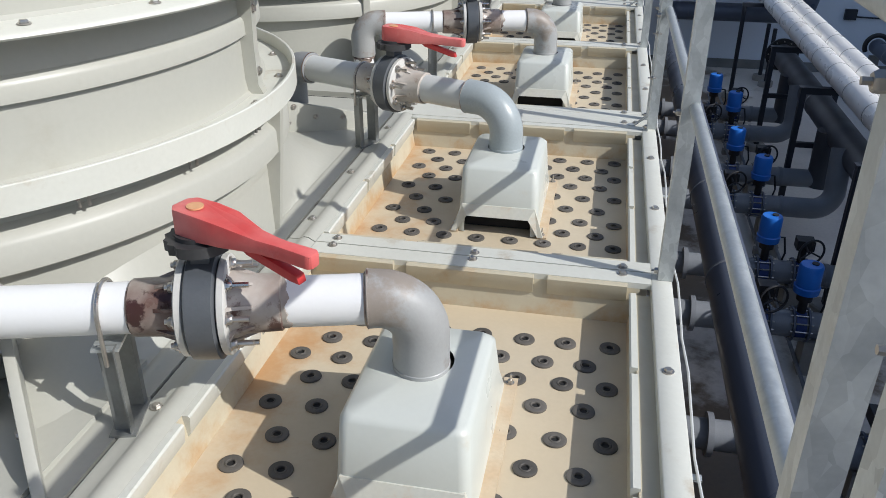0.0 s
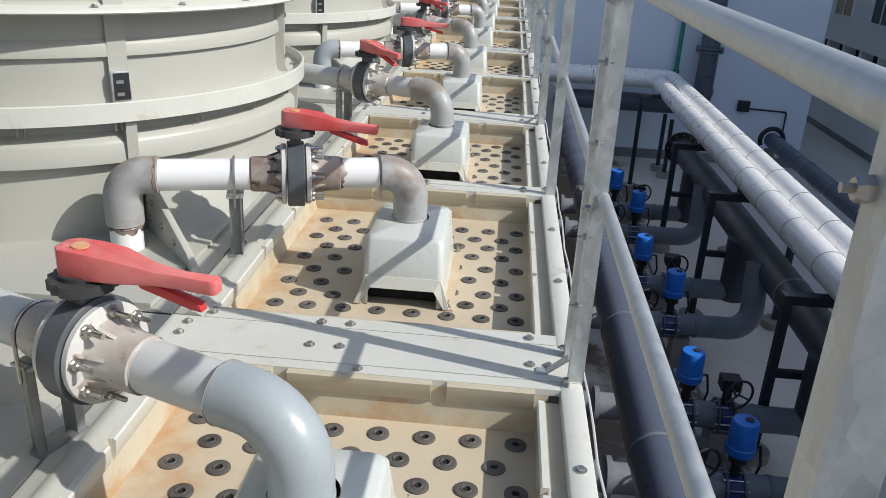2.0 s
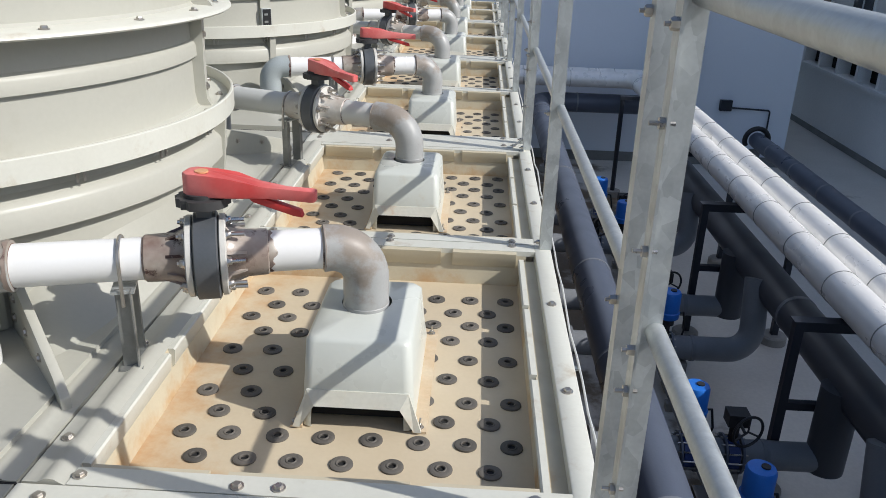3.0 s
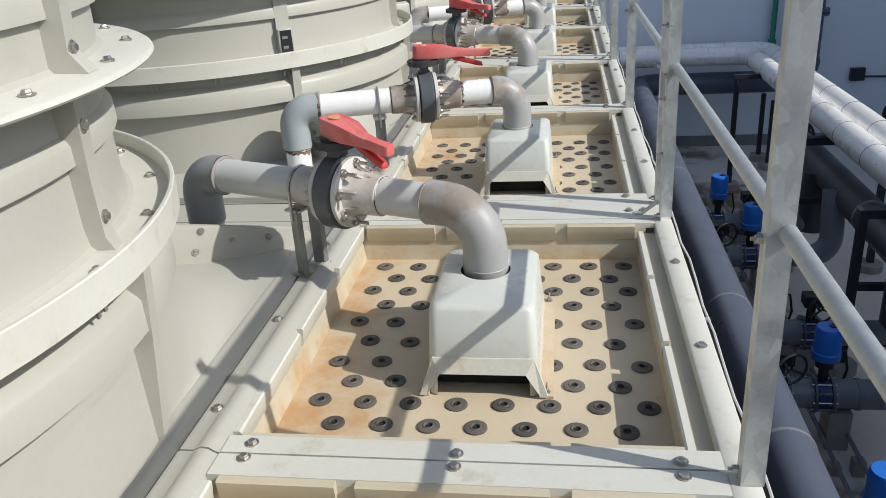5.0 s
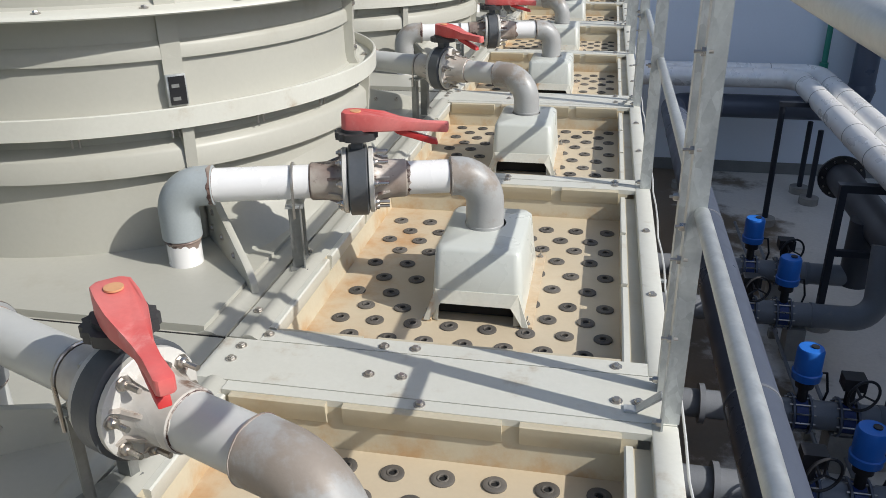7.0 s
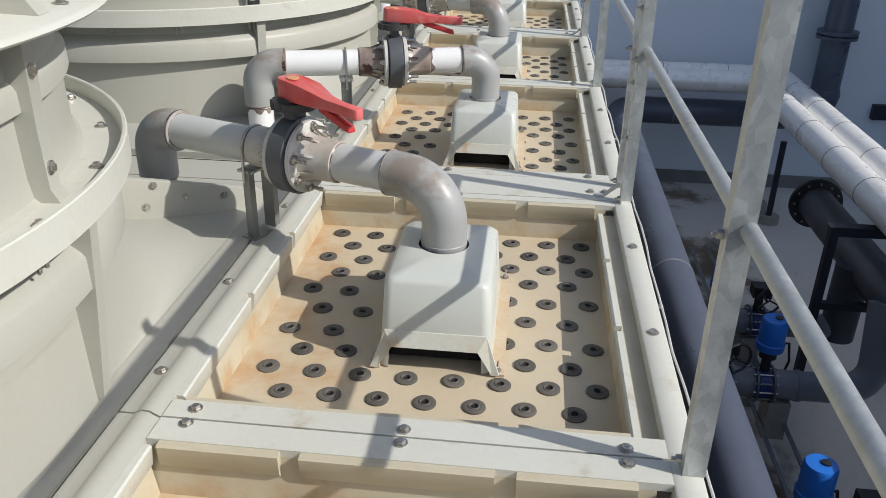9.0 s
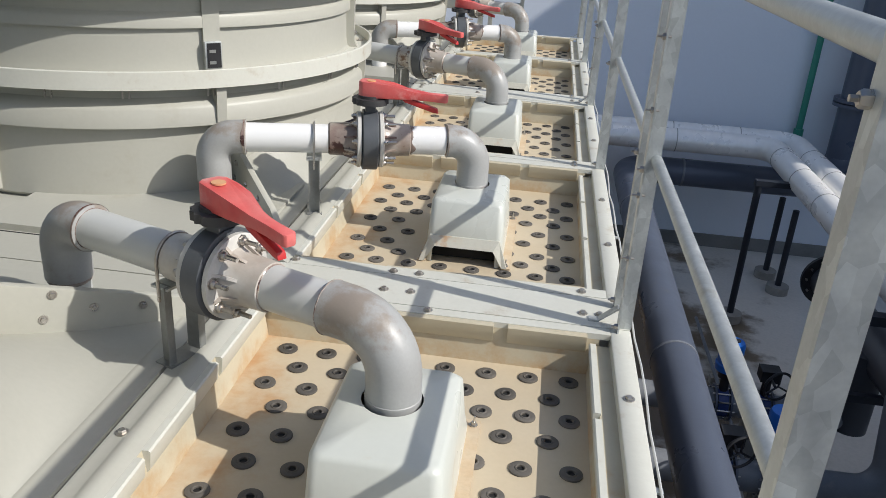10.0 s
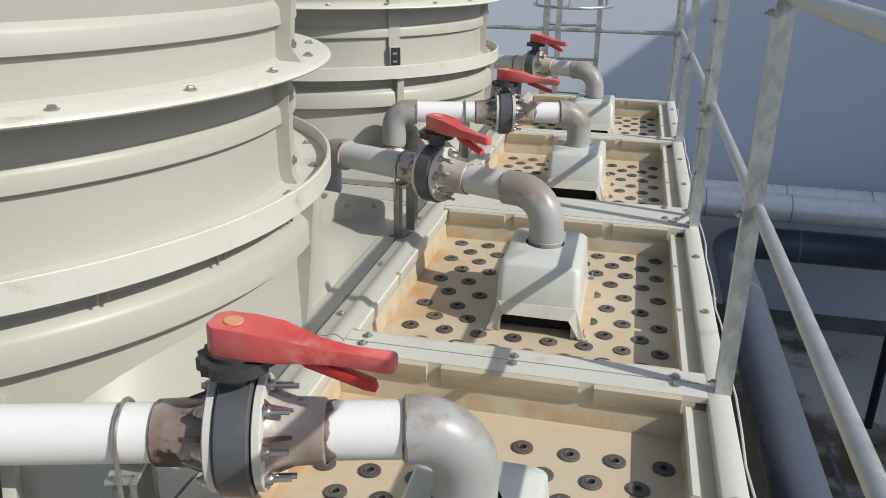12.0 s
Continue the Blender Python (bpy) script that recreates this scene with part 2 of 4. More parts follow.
def boxed(lo, hi, m=None):
    bm = bmesh.new()
    box(bm, lo, hi, m)
    return bm


def prism(bm, points, a, b, axis=2, m=None):
    """A polygon in the plane across axis, drawn out from a to b."""
    def at(p, h):
        q = list(p)
        q.insert(axis, h)
        return bm.verts.new(q)
    low, high = [at(p, a) for p in points], [at(p, b) for p in points]
    bm.faces.new(low[::-1])
    bm.faces.new(high)
    n = len(points)
    for i in range(n):
        bm.faces.new((low[i], low[(i + 1) % n], high[(i + 1) % n], high[i]))
    if m is not None:
        bmesh.ops.transform(bm, matrix=m, verts=low + high)


def tube(bm, path, radius, segs=20, caps=True):
    """A round bar or pipe along a path; radius may be a list."""
    pts = [Vector(p) for p in path]
    n = len(pts)
    radii = radius if isinstance(radius, (list, tuple)) else [radius] * n
    tang = []
    for i in range(n):
        a, b = pts[max(i - 1, 0)], pts[min(i + 1, n - 1)]
        t = (b - a)
        tang.append(t.normalized() if t.length > 1e-9 else (tang[-1] if tang else Vector((0, 0, 1))))
    side = tang[0].orthogonal().normalized()
    rings = []
    for i in range(n):
        side = (side - tang[i] * side.dot(tang[i])).normalized()
        up = tang[i].cross(side)
        rings.append([bm.verts.new(pts[i] + radii[i] * (math.cos(2 * math.pi * k / segs) * side + math.sin(2 * math.pi * k / segs) * up)) for k in range(segs)])
    for a, b in zip(rings, rings[1:]):
        for k in range(segs):
            bm.faces.new((a[k], a[(k + 1) % segs], b[(k + 1) % segs], b[k]))
    if caps:
        bm.faces.new(rings[0][::-1])
        bm.faces.new(rings[-1])


def tubed(path, radius, segs=20, caps=True):
    bm = bmesh.new()
    tube(bm, path, radius, segs, caps)
    return bm


def bend(a, corner, b, r, steps=8):
    """Points of a rounded corner between the legs corner-a and corner-b."""
    a, c, b = Vector(a), Vector(corner), Vector(b)
    u, v = (a - c).normalized(), (b - c).normalized()
    half = math.acos(max(-1, min(1, u.dot(v)))) / 2
    d = r / math.tan(half)
    o = c + (u + v).normalized() * (r / math.sin(half))
    p, q = c + u * d - o, c + v * d - o
    turn = math.pi - 2 * half
    axis = p.cross(q).normalized()
    return [o + Matrix.Rotation(turn * i / steps, 3, axis) @ p for i in range(steps + 1)]


def lathe(bm, profile, segs=24, a0=0.0, a1=2 * math.pi, centre=(0, 0, 0), close=False):
    """Turns (radius, height) points about z; close joins the profile's ends."""
    full = abs(a1 - a0 - 2 * math.pi) < 1e-6
    cols = []
    for i in range(segs if full else segs + 1):
        a = a0 + (a1 - a0) * i / segs
        cols.append([bm.verts.new((centre[0] + r * math.cos(a), centre[1] + r * math.sin(a), centre[2] + z)) for r, z in profile])
    n = len(profile)
    for i in range(segs):
        a, b = cols[i], cols[(i + 1) % len(cols)]
        for k in range(n if close else n - 1):
            bm.faces.new((a[k], b[k], b[(k + 1) % n], a[(k + 1) % n]))
    if not full and close:
        bm.faces.new(cols[0])
        bm.faces.new(cols[-1][::-1])


def along(p, q):
    """A pose at p whose x axis looks to q, z kept up."""
    d = (Vector(q) - Vector(p)).normalized()
    y = Vector((0, 0, 1)).cross(d).normalized()
    z = d.cross(y)
    m = Matrix((d, y, z)).transposed().to_4x4()
    m.translation = p
    return m


# ---- setting: yard, walls ----
yard = part("ground", boxed((-30, -60, FLOOR_Z - 0.3), (160, 160, FLOOR_Z)), CONCRETE, None)
tagged(yard, "brown-stained wet concrete yard floor below the towers", "floor", kind="structure")
wall = part("wall_north", boxed((-14, WALL_Y, FLOOR_Z), (6.85, WALL_Y + 0.3, 9.0)), WALL, None)
tagged(wall, "smooth pale blue-grey painted wall closing the yard", "wall", kind="structure")
side = part("wall_north_return", boxed((6.55, WALL_Y + 0.3, FLOOR_Z), (6.85, WALL_Y + 9, 9.0)), WALL, None)
tagged(side, "pale blue-grey painted return wall of the plant building", "wall", kind="structure")
plinth = part("baseboard", boxed((-14, WALL_Y - 0.03, FLOOR_Z), (6.88, WALL_Y - 0.002, FLOOR_Z + 0.22)), PLINTH, None)
tagged(plinth, "grey cement plinth along the foot of the wall", "baseboard", kind="structure")


def side_building():
    """Long building across the yard: blind wall, ledge, louvred openings and upper storeys."""
    h = thing("plant_building", (9.0, 12.0, FLOOR_Z), "white rendered plant building with louvred openings over a ledge", "building")
    y0, y1 = -30.0, 40.0
    part("wall", boxed((0, y0, 0), (0.3, y1, 1.65)), WHITE_WALL, h)
    part("plinth", boxed((-0.02, y0, 0), (-0.002, y1, 0.16)), PLINTH, h)
    part("ledge", boxed((-0.12, y0, 1.65), (0.3, y1, 1.73)), WHITE_WALL, h)
    # added black panel; its colour stands in for the unlit interior behind the openings
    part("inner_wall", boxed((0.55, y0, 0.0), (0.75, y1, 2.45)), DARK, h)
    part("upper_wall", boxed((-0.05, y0, 2.45), (0.3, y1, 6.4)), WHITE_WALL, h)
    # unseen slab added to keep the sun off the ledge inside the openings
    part("opening_ceiling", boxed((0.302, y0, 2.452), (0.75, y1, 2.55)), WHITE_WALL, h)
    part("tall_wall", boxed((-0.05, 1.0, 6.4), (0.3, y1, 11.4)), WHITE_WALL, h)
    part("roof", boxed((-0.05, y0, 6.4), (8, 1.0, 6.6)), PLINTH, h)
    pier = part("pier", boxed((-0.03, -0.07, 1.73), (0.3, 0.07, 2.45)), WHITE_WALL, h)
    pane = part("window", boxed((-0.08, -0.55, 3.2), (-0.06, 0.55, 4.5)), GLASS, h)
    frame_bm = bmesh.new()
    for lo, hi in (((-0.10, -0.6, 3.15), (-0.052, 0.6, 3.2)), ((-0.10, -0.6, 4.5), (-0.052, 0.6, 4.55)), ((-0.10, -0.6, 3.2), (-0.052, -0.55, 4.5)), ((-0.10, 0.55, 3.2), (-0.052, 0.6, 4.5)), ((-0.10, -0.02, 3.2), (-0.052, 0.02, 4.5))):
        box(frame_bm, lo, hi)
    wf = part("window_frame", frame_bm, WHITE_WALL, pane)
    for i in range(-12, 22):
        if i:
            shared("pier", pier, h, pose(0, i * 1.15, 0))
    for i in range(-6, 9):
        if i:
            w = shared("window", pane, h, pose(0, i * 2.4, 0))
            shared("window_frame", wf, w, Matrix())


side_building()


# ---- cooling towers ----
XC, YC = -2.368, 1.64      # axis of the fan stack inside a module
SEAM = -1.235             # joint between basin and tower deck


def hex_bolt(bm, at, r=0.011, h=0.010, washer=0.016):
    lathe(bm, [(0, 0.003), (washer, 0.003), (washer, 0)], 10, centre=at)
    lathe(bm, [(0, h), (r * 0.8, h), (r, h * 0.7), (r, 0.003)], 6, centre=at)


def bolt_part(parent, at, source=None, name="bolt"):
    if source is None:
        bm = bmesh.new()
        hex_bolt(bm, (0, 0, 0))
        ob = part(name, bm, STEEL, parent)
        ob.location = at
        return ob
    return shared(name, source, parent, pose(*at))


def cooling_tower():
    t = thing("cooling_tower", (0, 0, 0), "round cream fibreglass cooling tower fan stack on a square deck", "cooling tower", "row of cooling towers")
    c = (XC, YC, 0)
    segs = 120
    # casing under the deck
    part("casing", boxed((-4.32, 0.006, FLOOR_Z + 0.5), (-0.22, PITCH - 0.006, -0.165)), DARK, t, "dark fill pack under the basins")
    bm = bmesh.new()
    box(bm, (-4.32, 0.004, -0.16), (SEAM - 0.008, PITCH - 0.003, 0.0))
    part("deck", bm, FRP, t)
    # raised pads at the two basin-side corners
    part("corner_pad", boxed((-2.3, 0.22, -0.01), (SEAM - 0.075, 0.98, 0.026)), FRP, t, bev=0.012)
    part("corner_pad", boxed((-2.3, 2.40, -0.01), (SEAM - 0.075, 3.10, 0.012)), FRP, t, bev=0.008)
    part("deck_seam", boxed((-4.3, 0.205, -0.002), (SEAM - 0.004, 0.211, 0.0015)), DARK, t)
    # edge strip with a low ridge along the seam
    bm = bmesh.new()
    prism(bm, [(SEAM - 0.006, -0.05), (SEAM - 0.006, 0.003), (SEAM - 0.034, 0.004), (SEAM - 0.044, 0.010), (SEAM - 0.056, 0.013), (SEAM - 0.07, 0.013), (SEAM - 0.10, 0.0)], 0.212, 3.19, axis=1)
    part("edge_strip", bm, FRP, t)
    # flared skirt towards the seam, closed by an upright fin at each end
    bm = bmesh.new()
    ends = {-1: (radians(45), 1.15), 1: (radians(58), 1.345)}      # angle on the stack, reach along the seam
    rows_n, cols_n = 10, 48
    grid = []
    for j in range(cols_n + 1):
        s = -1 + 2 * j / cols_n
        phi, reach = ends[1 if s > 0 else -1]
        top = Vector((XC + 1.09 * math.cos(phi * s), YC + 1.09 * math.sin(phi * s), 0.25 - 0.16 * s ** 4))
        foot = Vector((SEAM - 0.07, YC + (reach - 0.025) * s, 0.012))
        col = []
        for i in range(rows_n + 1):
            u = i / rows_n
            p = top.lerp(foot, u)
            p.z = foot.z + (top.z - foot.z) * (1 - u) ** 2.1
            col.append(bm.verts.new(p))
        grid.append(col)
    for a, b in zip(grid, grid[1:]):
        for i in range(rows_n):
            bm.faces.new((a[i], b[i], b[i + 1], a[i + 1]))
    part("flared_skirt", bm, FRP, t)
    for s in (-1, 1):
        bm = bmesh.new()
        phi, reach = ends[s]
        top = Vector((XC + 1.095 * math.cos(phi), YC + s * 1.095 * math.sin(phi), 0))
        foot = Vector((SEAM - 0.03, YC + s * reach, 0))
        m = along(foot, top)
        d = (top - foot).length
        prism(bm, [(-0.005, 0.0), (d, 0.0), (d + 0.02, 0.25), (d - 0.05, 0.235), (0.05, 0.075), (0.0, 0.035)], -0.013, 0.013, axis=1, m=m)
        fin = part("corner_fin", bm, FRP, t, bev=0.005)
        for k, (u, z) in enumerate(((0.17, 0.075), (0.30, 0.095), (0.40, 0.155), (0.43, 0.085))):
            bb = bmesh.new()
            hex_bolt(bb, (0, 0, 0), 0.009, 0.008, 0.013)
            ob = part("bolt", bb, STEEL, fin)
            ob.matrix_local = m @ pose(u, 0.0135, z, -90)
    # lower skirt ring with its stepped bead
    bm = bmesh.new()
    lathe(bm, [(1.07, -0.005), (1.095, 0.02), (1.093, 0.10), (1.088, 0.308), (1.133, 0.309), (1.132, 0.380), (1.124, 0.392), (1.104, 0.410), (1.088, 0.422), (1.078, 0.47)], segs, centre=c)
    part("lower_skirt", bm, FRP, t)
    bm = bmesh.new()
    lathe(bm, [(1.05, 0.502), (1.155, 0.500), (1.159, 0.537), (1.162, 0.540), (1.169, 0.540), (1.172, 0.537), (1.172, 0.468), (1.159, 0.466), (1.155, 0.488), (1.05, 0.490)], segs, centre=c, close=True)
    part("lower_flange", bm, FRP_RIM, t)
    # drum with a stepped band
    bm = bmesh.new()
    lathe(bm, [(1.075, 0.495), (1.056, 0.512), (1.050, 0.55), (1.048, 0.684), (1.067, 0.685), (1.066, 0.724), (1.061, 0.734), (1.049, 0.746), (1.047, 0.80), (1.055, 0.855)], segs, centre=c)
    part("drum", bm, FRP, t)
    bm = bmesh.new()
    lathe(bm, [(1.05, 0.870), (1.07, 0.866), (1.175, 0.860), (1.183, 0.854), (1.185, 0.849), (1.180, 0.844), (1.05, 0.848)], segs, centre=c, close=True)
    part("upper_flange", bm, FRP_RIM, t)
    bm = bmesh.new()
    lathe(bm, [(1.075, 0.862), (1.062, 0.876), (1.064, 0.965), (1.082, 0.966), (1.081, 1.008), (1.076, 1.018), (1.066, 1.030), (1.076, 1.11), (1.085, 1.16), (1.107, 1.163), (1.112, 1.17), (1.112, 1.2), (1.10, 1.22),
               (1.15, 1.47), (1.23, 1.49), (1.23, 1.505), (1.12, 1.51), (1.06, 1.25), (1.03, 0.83)], segs, centre=c)
    part("fan_cowl", bm, FRP, t)
    # upright joint ribs of the panels
    rib = low_rib = top_rib = seam = None
    bolt0 = None
    for k in range(7):
        m = Matrix.Translation(c) @ Matrix.Rotation(radians(8 + 360 / 7 * k if k < 6 else -47.5), 4, 'Z')
        if rib is None:
            bm = bmesh.new()
            prism(bm, [(1.04, 0.499), (1.105, 0.499), (1.090, 0.53), (1.088, 0.65), (1.092, 0.81), (1.115, 0.846), (1.04, 0.846)], -0.022, 0.022, axis=1)
            rib = part("panel_rib", bm, FRP, t, bev=0.009)
            bm = bmesh.new()
            prism(bm, [(1.06, 0.02), (1.11, 0.03), (1.138, 0.30), (1.152, 0.475), (1.06, 0.475)], -0.02, 0.02, axis=1)
            low_rib = part("skirt_rib", bm, FRP, t, bev=0.008)
            bm = bmesh.new()
            prism(bm, [(1.04, 0.863), (1.135, 0.863), (1.105, 0.905), (1.122, 1.15), (1.17, 1.48), (1.07, 1.48)], -0.022, 0.022, axis=1)
            top_rib = part("cowl_rib", bm, FRP, t, bev=0.009)
            for o in (rib, low_rib, top_rib):
                o.matrix_local = m
        elif k == 6:
            bm = bmesh.new()
            prism(bm, [(1.03, 0.499), (1.0665, 0.499), (1.0665, 0.846), (1.03, 0.846)], -0.034, 0.034, axis=1)
            part("stiffener", bm, FRP, t, bev=0.004).matrix_local = m
            bm = bmesh.new()
            prism(bm, [(1.04, 0.865), (1.076, 0.865), (1.0815, 0.97), (1.093, 1.16), (1.07, 1.16)], -0.034, 0.034, axis=1)
            part("stiffener", bm, FRP, t, bev=0.004).matrix_local = m
            shared("skirt_rib", low_rib, t, m)
        else:
            if seam is None:
                bm = bmesh.new()
                prism(bm, [(1.04, 0.503), (1.092, 0.503), (1.080, 0.65), (1.086, 0.845), (1.04, 0.845)], 0.0222, 0.0250, axis=1)
                prism(bm, [(1.04, 0.872), (1.118, 0.872), (1.098, 0.92), (1.114, 1.15), (1.162, 1.47), (1.07, 1.47)], 0.0222, 0.0250, axis=1)
                seam = part("joint_seam", bm, VALVE_DARK, t, "dark open seam beside the panel joint")
                seam.matrix_local = m
            else:
                shared("joint_seam", seam, t, m)
            shared("panel_rib", rib, t, m)
            shared("skirt_rib", low_rib, t, m)
            shared("cowl_rib", top_rib, t, m)
    # bolts on the flanges, studs under the lower one
    bm = bmesh.new()
    hex_bolt(bm, (0, 0, 0), 0.010, 0.010, 0.015)
    bolt0 = part("bolt", bm, STEEL, t)
    spin = lambda a: Matrix.Translation(c) @ Matrix.Rotation(radians(a), 4, 'Z')
    bolt0.matrix_local = spin(-84) @ pose(1.125, 0, 0.8635)
    bm = bmesh.new()
    for dy in (-0.012, 0.012):
        tube(bm, [(1.13, dy, 0.490), (1.13, dy, 0.428)], 0.0045, 6)
        tube(bm, [(1.13, dy, 0.490), (1.13, dy, 0.474)], 0.009, 6)
    stud = part("stud", bm, STEEL, t)
    stud.matrix_local = spin(-80)
    for k in range(1, 12):
        a = -84 + 16.3 * k
        shared("bolt", bolt0, t, spin(a) @ pose(1.125, 0, 0.8635))
        shared("bolt", bolt0, t, spin(a + 4) @ pose(1.115, 0, 0.5015))
        shared("stud", stud, t, spin(a + 2))
    for k in (-2, 0, 1, 2):
        for z, r in ((0.57, 1.0895), (0.76, 1.090), (0.91, 1.106)):
            shared("bolt", bolt0, t, spin(8 + 360 / 7 * k) @ pose(r, -0.002, z, 0, 90))
    # dark clip plate at one panel joint
    bm = bmesh.new()
    box(bm, (1.08, -0.028, 0.53), (1.092, 0.028, 0.628))
    clip = part("clip_plate", bm, BLACK, t, "black slotted metal clip plate")
    clip.matrix_local = spin(-47.5) @ pose(-0.005, 0, 0.0)
    for z in (0.545, 0.59):
        part("slot_bar", boxed((1.085, -0.02, z), (1.0945, 0.006, z + 0.012), spin(-47.5) @ pose(-0.005, 0, 0)), ZINC_DULL, t)
    part("clip_rim", boxed((1.06, -0.036, 0.525), (1.084, 0.033, 0.634), spin(-47.5)), ZINC, t, bev=0.002)
    return t


tower = cooling_tower()
TOWERS = range(-2, 4)
tower.location = (0, TOWERS[0] * PITCH, 0)
for k in TOWERS[1:]:
    copy_thing(tower, pose(0, k * PITCH, 0))


# ---- hot-water basins ----
ROWS_Y = (0.605, 0.5, 0.395, 0.293, 0.186, 0.0625, -0.0625, -0.186, -0.293, -0.395, -0.5, -0.605)


def water_basin(near):
    """An open distribution basin; near: the one at the module's near end."""
    b = thing("water_basin", (0, 0, 0), "open cream fibreglass hot-water basin with rust-stained floor and rows of nozzles", "basin", "row of distribution basins")
    y0, y1 = (0.216, 1.762) if near else (1.768, 3.2)
    cy = 1.02 if near else 2.577           # middle of the nozzle field
    xi0, xi1, yi0, yi1 = -1.115, -0.085, y0 + 0.075, y1 - (0.085 if near else 0.055)
    depth = -0.142
    part("basin_floor", boxed((xi0 - 0.02, yi0 - 0.02, depth - 0.012), (xi1 + 0.02, yi1 + 0.02, depth)), BASIN, b)
    # walls, slightly drafted
    bm = bmesh.new()
    prism(bm, [(xi1, depth - 0.01), (xi1 + 0.016, -0.036), (-0.02, -0.036), (-0.02, depth - 0.01)], yi0, yi1, axis=1)
    wr = part("side_wall", bm, BASIN_WALL, b)
    bm = bmesh.new()
    prism(bm, [(xi0, depth - 0.01), (xi0 - 0.02, -0.004), (xi0 - 0.03, -0.004), (xi0 - 0.03, depth - 0.01)], yi0, yi1, axis=1)
    part("side_wall", bm, BASIN_WALL, b)
    for ya, s in ((yi1, 1), (yi0, -1)):
        bm = bmesh.new()
        prism(bm, [(ya, depth - 0.01), (ya + s * 0.015, -0.004), (ya + s * 0.03, -0.004), (ya + s * 0.03, depth - 0.01)], xi0 - 0.03, xi1 + 0.03, axis=0)
        part("end_wall", bm, BASIN_WALL, b)
    # broken moulding under the rim, with a notch between the lengths
    def moulding(length):
        bm = bmesh.new()
        prism(bm, [(-0.003, -0.062), (-0.003, -0.0035), (0.014, -0.0030), (0.019, -0.007), (0.014, -0.056), (0.006, -0.066)], 0, length, axis=0)
        return bm
    cuts = [xi0 + 0.01, -0.84, -0.795, -0.385, -0.34, xi1 - 0.01]
    for ya, turn in ((yi1 + 0.012, 180), (yi0 - 0.012, 0)):
        for a, c2 in zip(cuts[::2], cuts[1::2]):
            o = part("moulding", moulding(c2 - a), BASIN_WALL, b)
            o.matrix_local = pose(c2, ya, 0, 0, 0, 180) if turn else pose(a, ya, 0)
    ly = yi1 - yi0
    ycuts = [yi0 + 0.004, yi0 + ly * 0.365, yi0 + ly * 0.385, yi0 + ly * 0.69, yi0 + ly * 0.71, yi1 - 0.004]
    for xa, rz in ((xi1 + 0.016, 90), (xi0 - 0.018, -90)):
        for a, c2 in zip(ycuts[::2], ycuts[1::2]):
            o = part("moulding", moulding(c2 - a), FRP_RIM, b)
            o.matrix_local = pose(xa, a, -0.024, 0, 0, 90) if rz == 90 else pose(xa, c2, 0, 0, 0, -90)
    # rims
    bm = bmesh.new()
    prism(bm, [(-0.024, -0.06), (-0.023, -0.003), (-0.019, 0.0), (0.036, 0.0), (0.04, -0.003), (0.04, -0.09), (0.034, -0.09), (0.034, -0.06)], y0, y1, axis=1)
    part("rim", bm, FRP_RIM, b)
    bm = bmesh.new()
    prism(bm, [(xi0 - 0.018, -0.025), (xi0 - 0.020, -0.004), (xi0 - 0.034, 0.003), (xi0 - 0.044, 0.010), (xi0 - 0.062, 0.012), (xi0 - 0.074, 0.006), (xi0 - 0.082, 0.002), (SEAM + 0.003, 0.002), (SEAM + 0.003, -0.09), (SEAM + 0.01, -0.09)], y0, y1, axis=1)
    part("rim", bm, FRP, b)
    part("rim", boxed((xi0 - 0.018, yi1 + 0.013, -0.02), (-0.0235, y1, -0.0005)), FRP_RIM, b, bev=0.003)
    part("rim", boxed((xi0 - 0.018, y0, -0.02), (-0.0235, yi0 - 0.013, -0.0005)), FRP_RIM, b, bev=0.003)
    # nozzles
    bm = bmesh.new()
    lathe(bm, [(0.0, -0.004), (0.0105, -0.004), (0.0105, 0.006), (0.012, 0.0075), (0.0145, 0.0075), (0.016, 0.0055), (0.026, 0.0065), (0.0305, 0.0045), (0.031, 0.0)], 20)
    source = part("nozzle", bm, NOZZLE, b)
    bm = bmesh.new()
    lathe(bm, [(0.0, 0.0012), (0.0105, 0.0012)], 12)
    hole = part("orifice", bm, DARK, source)
    placed = False
    hy = cy - 0.06
    for r, dy in enumerate(ROWS_Y):
        y = cy + dy
        if r == 0 or y < yi0 + 0.03:
            continue
        for k in range(8):
            x = -0.135 - 0.1278 * k - (0.062 if r % 2 == 0 else 0.0)
            if r % 2 == 0 and k == 7 or (-0.785 < x < -0.395 and abs(y - hy) < 0.315):
                continue
            m = pose(x + random.uniform(-0.003, 0.003), y + random.uniform(-0.004, 0.004), depth, random.uniform(-2, 2), random.uniform(-2, 2), random.uniform(0, 360))
            if not placed:
                source.matrix_local, placed = m, True
            else:
                o = shared("nozzle", source, b, m)
                shared("orifice", hole, o, Matrix())
    # rim bolts
    ya, yb = (0.70, 1.235) if near else (2.275, 2.81)
    first = bolt_part(b, (0.006, ya, 0.0))
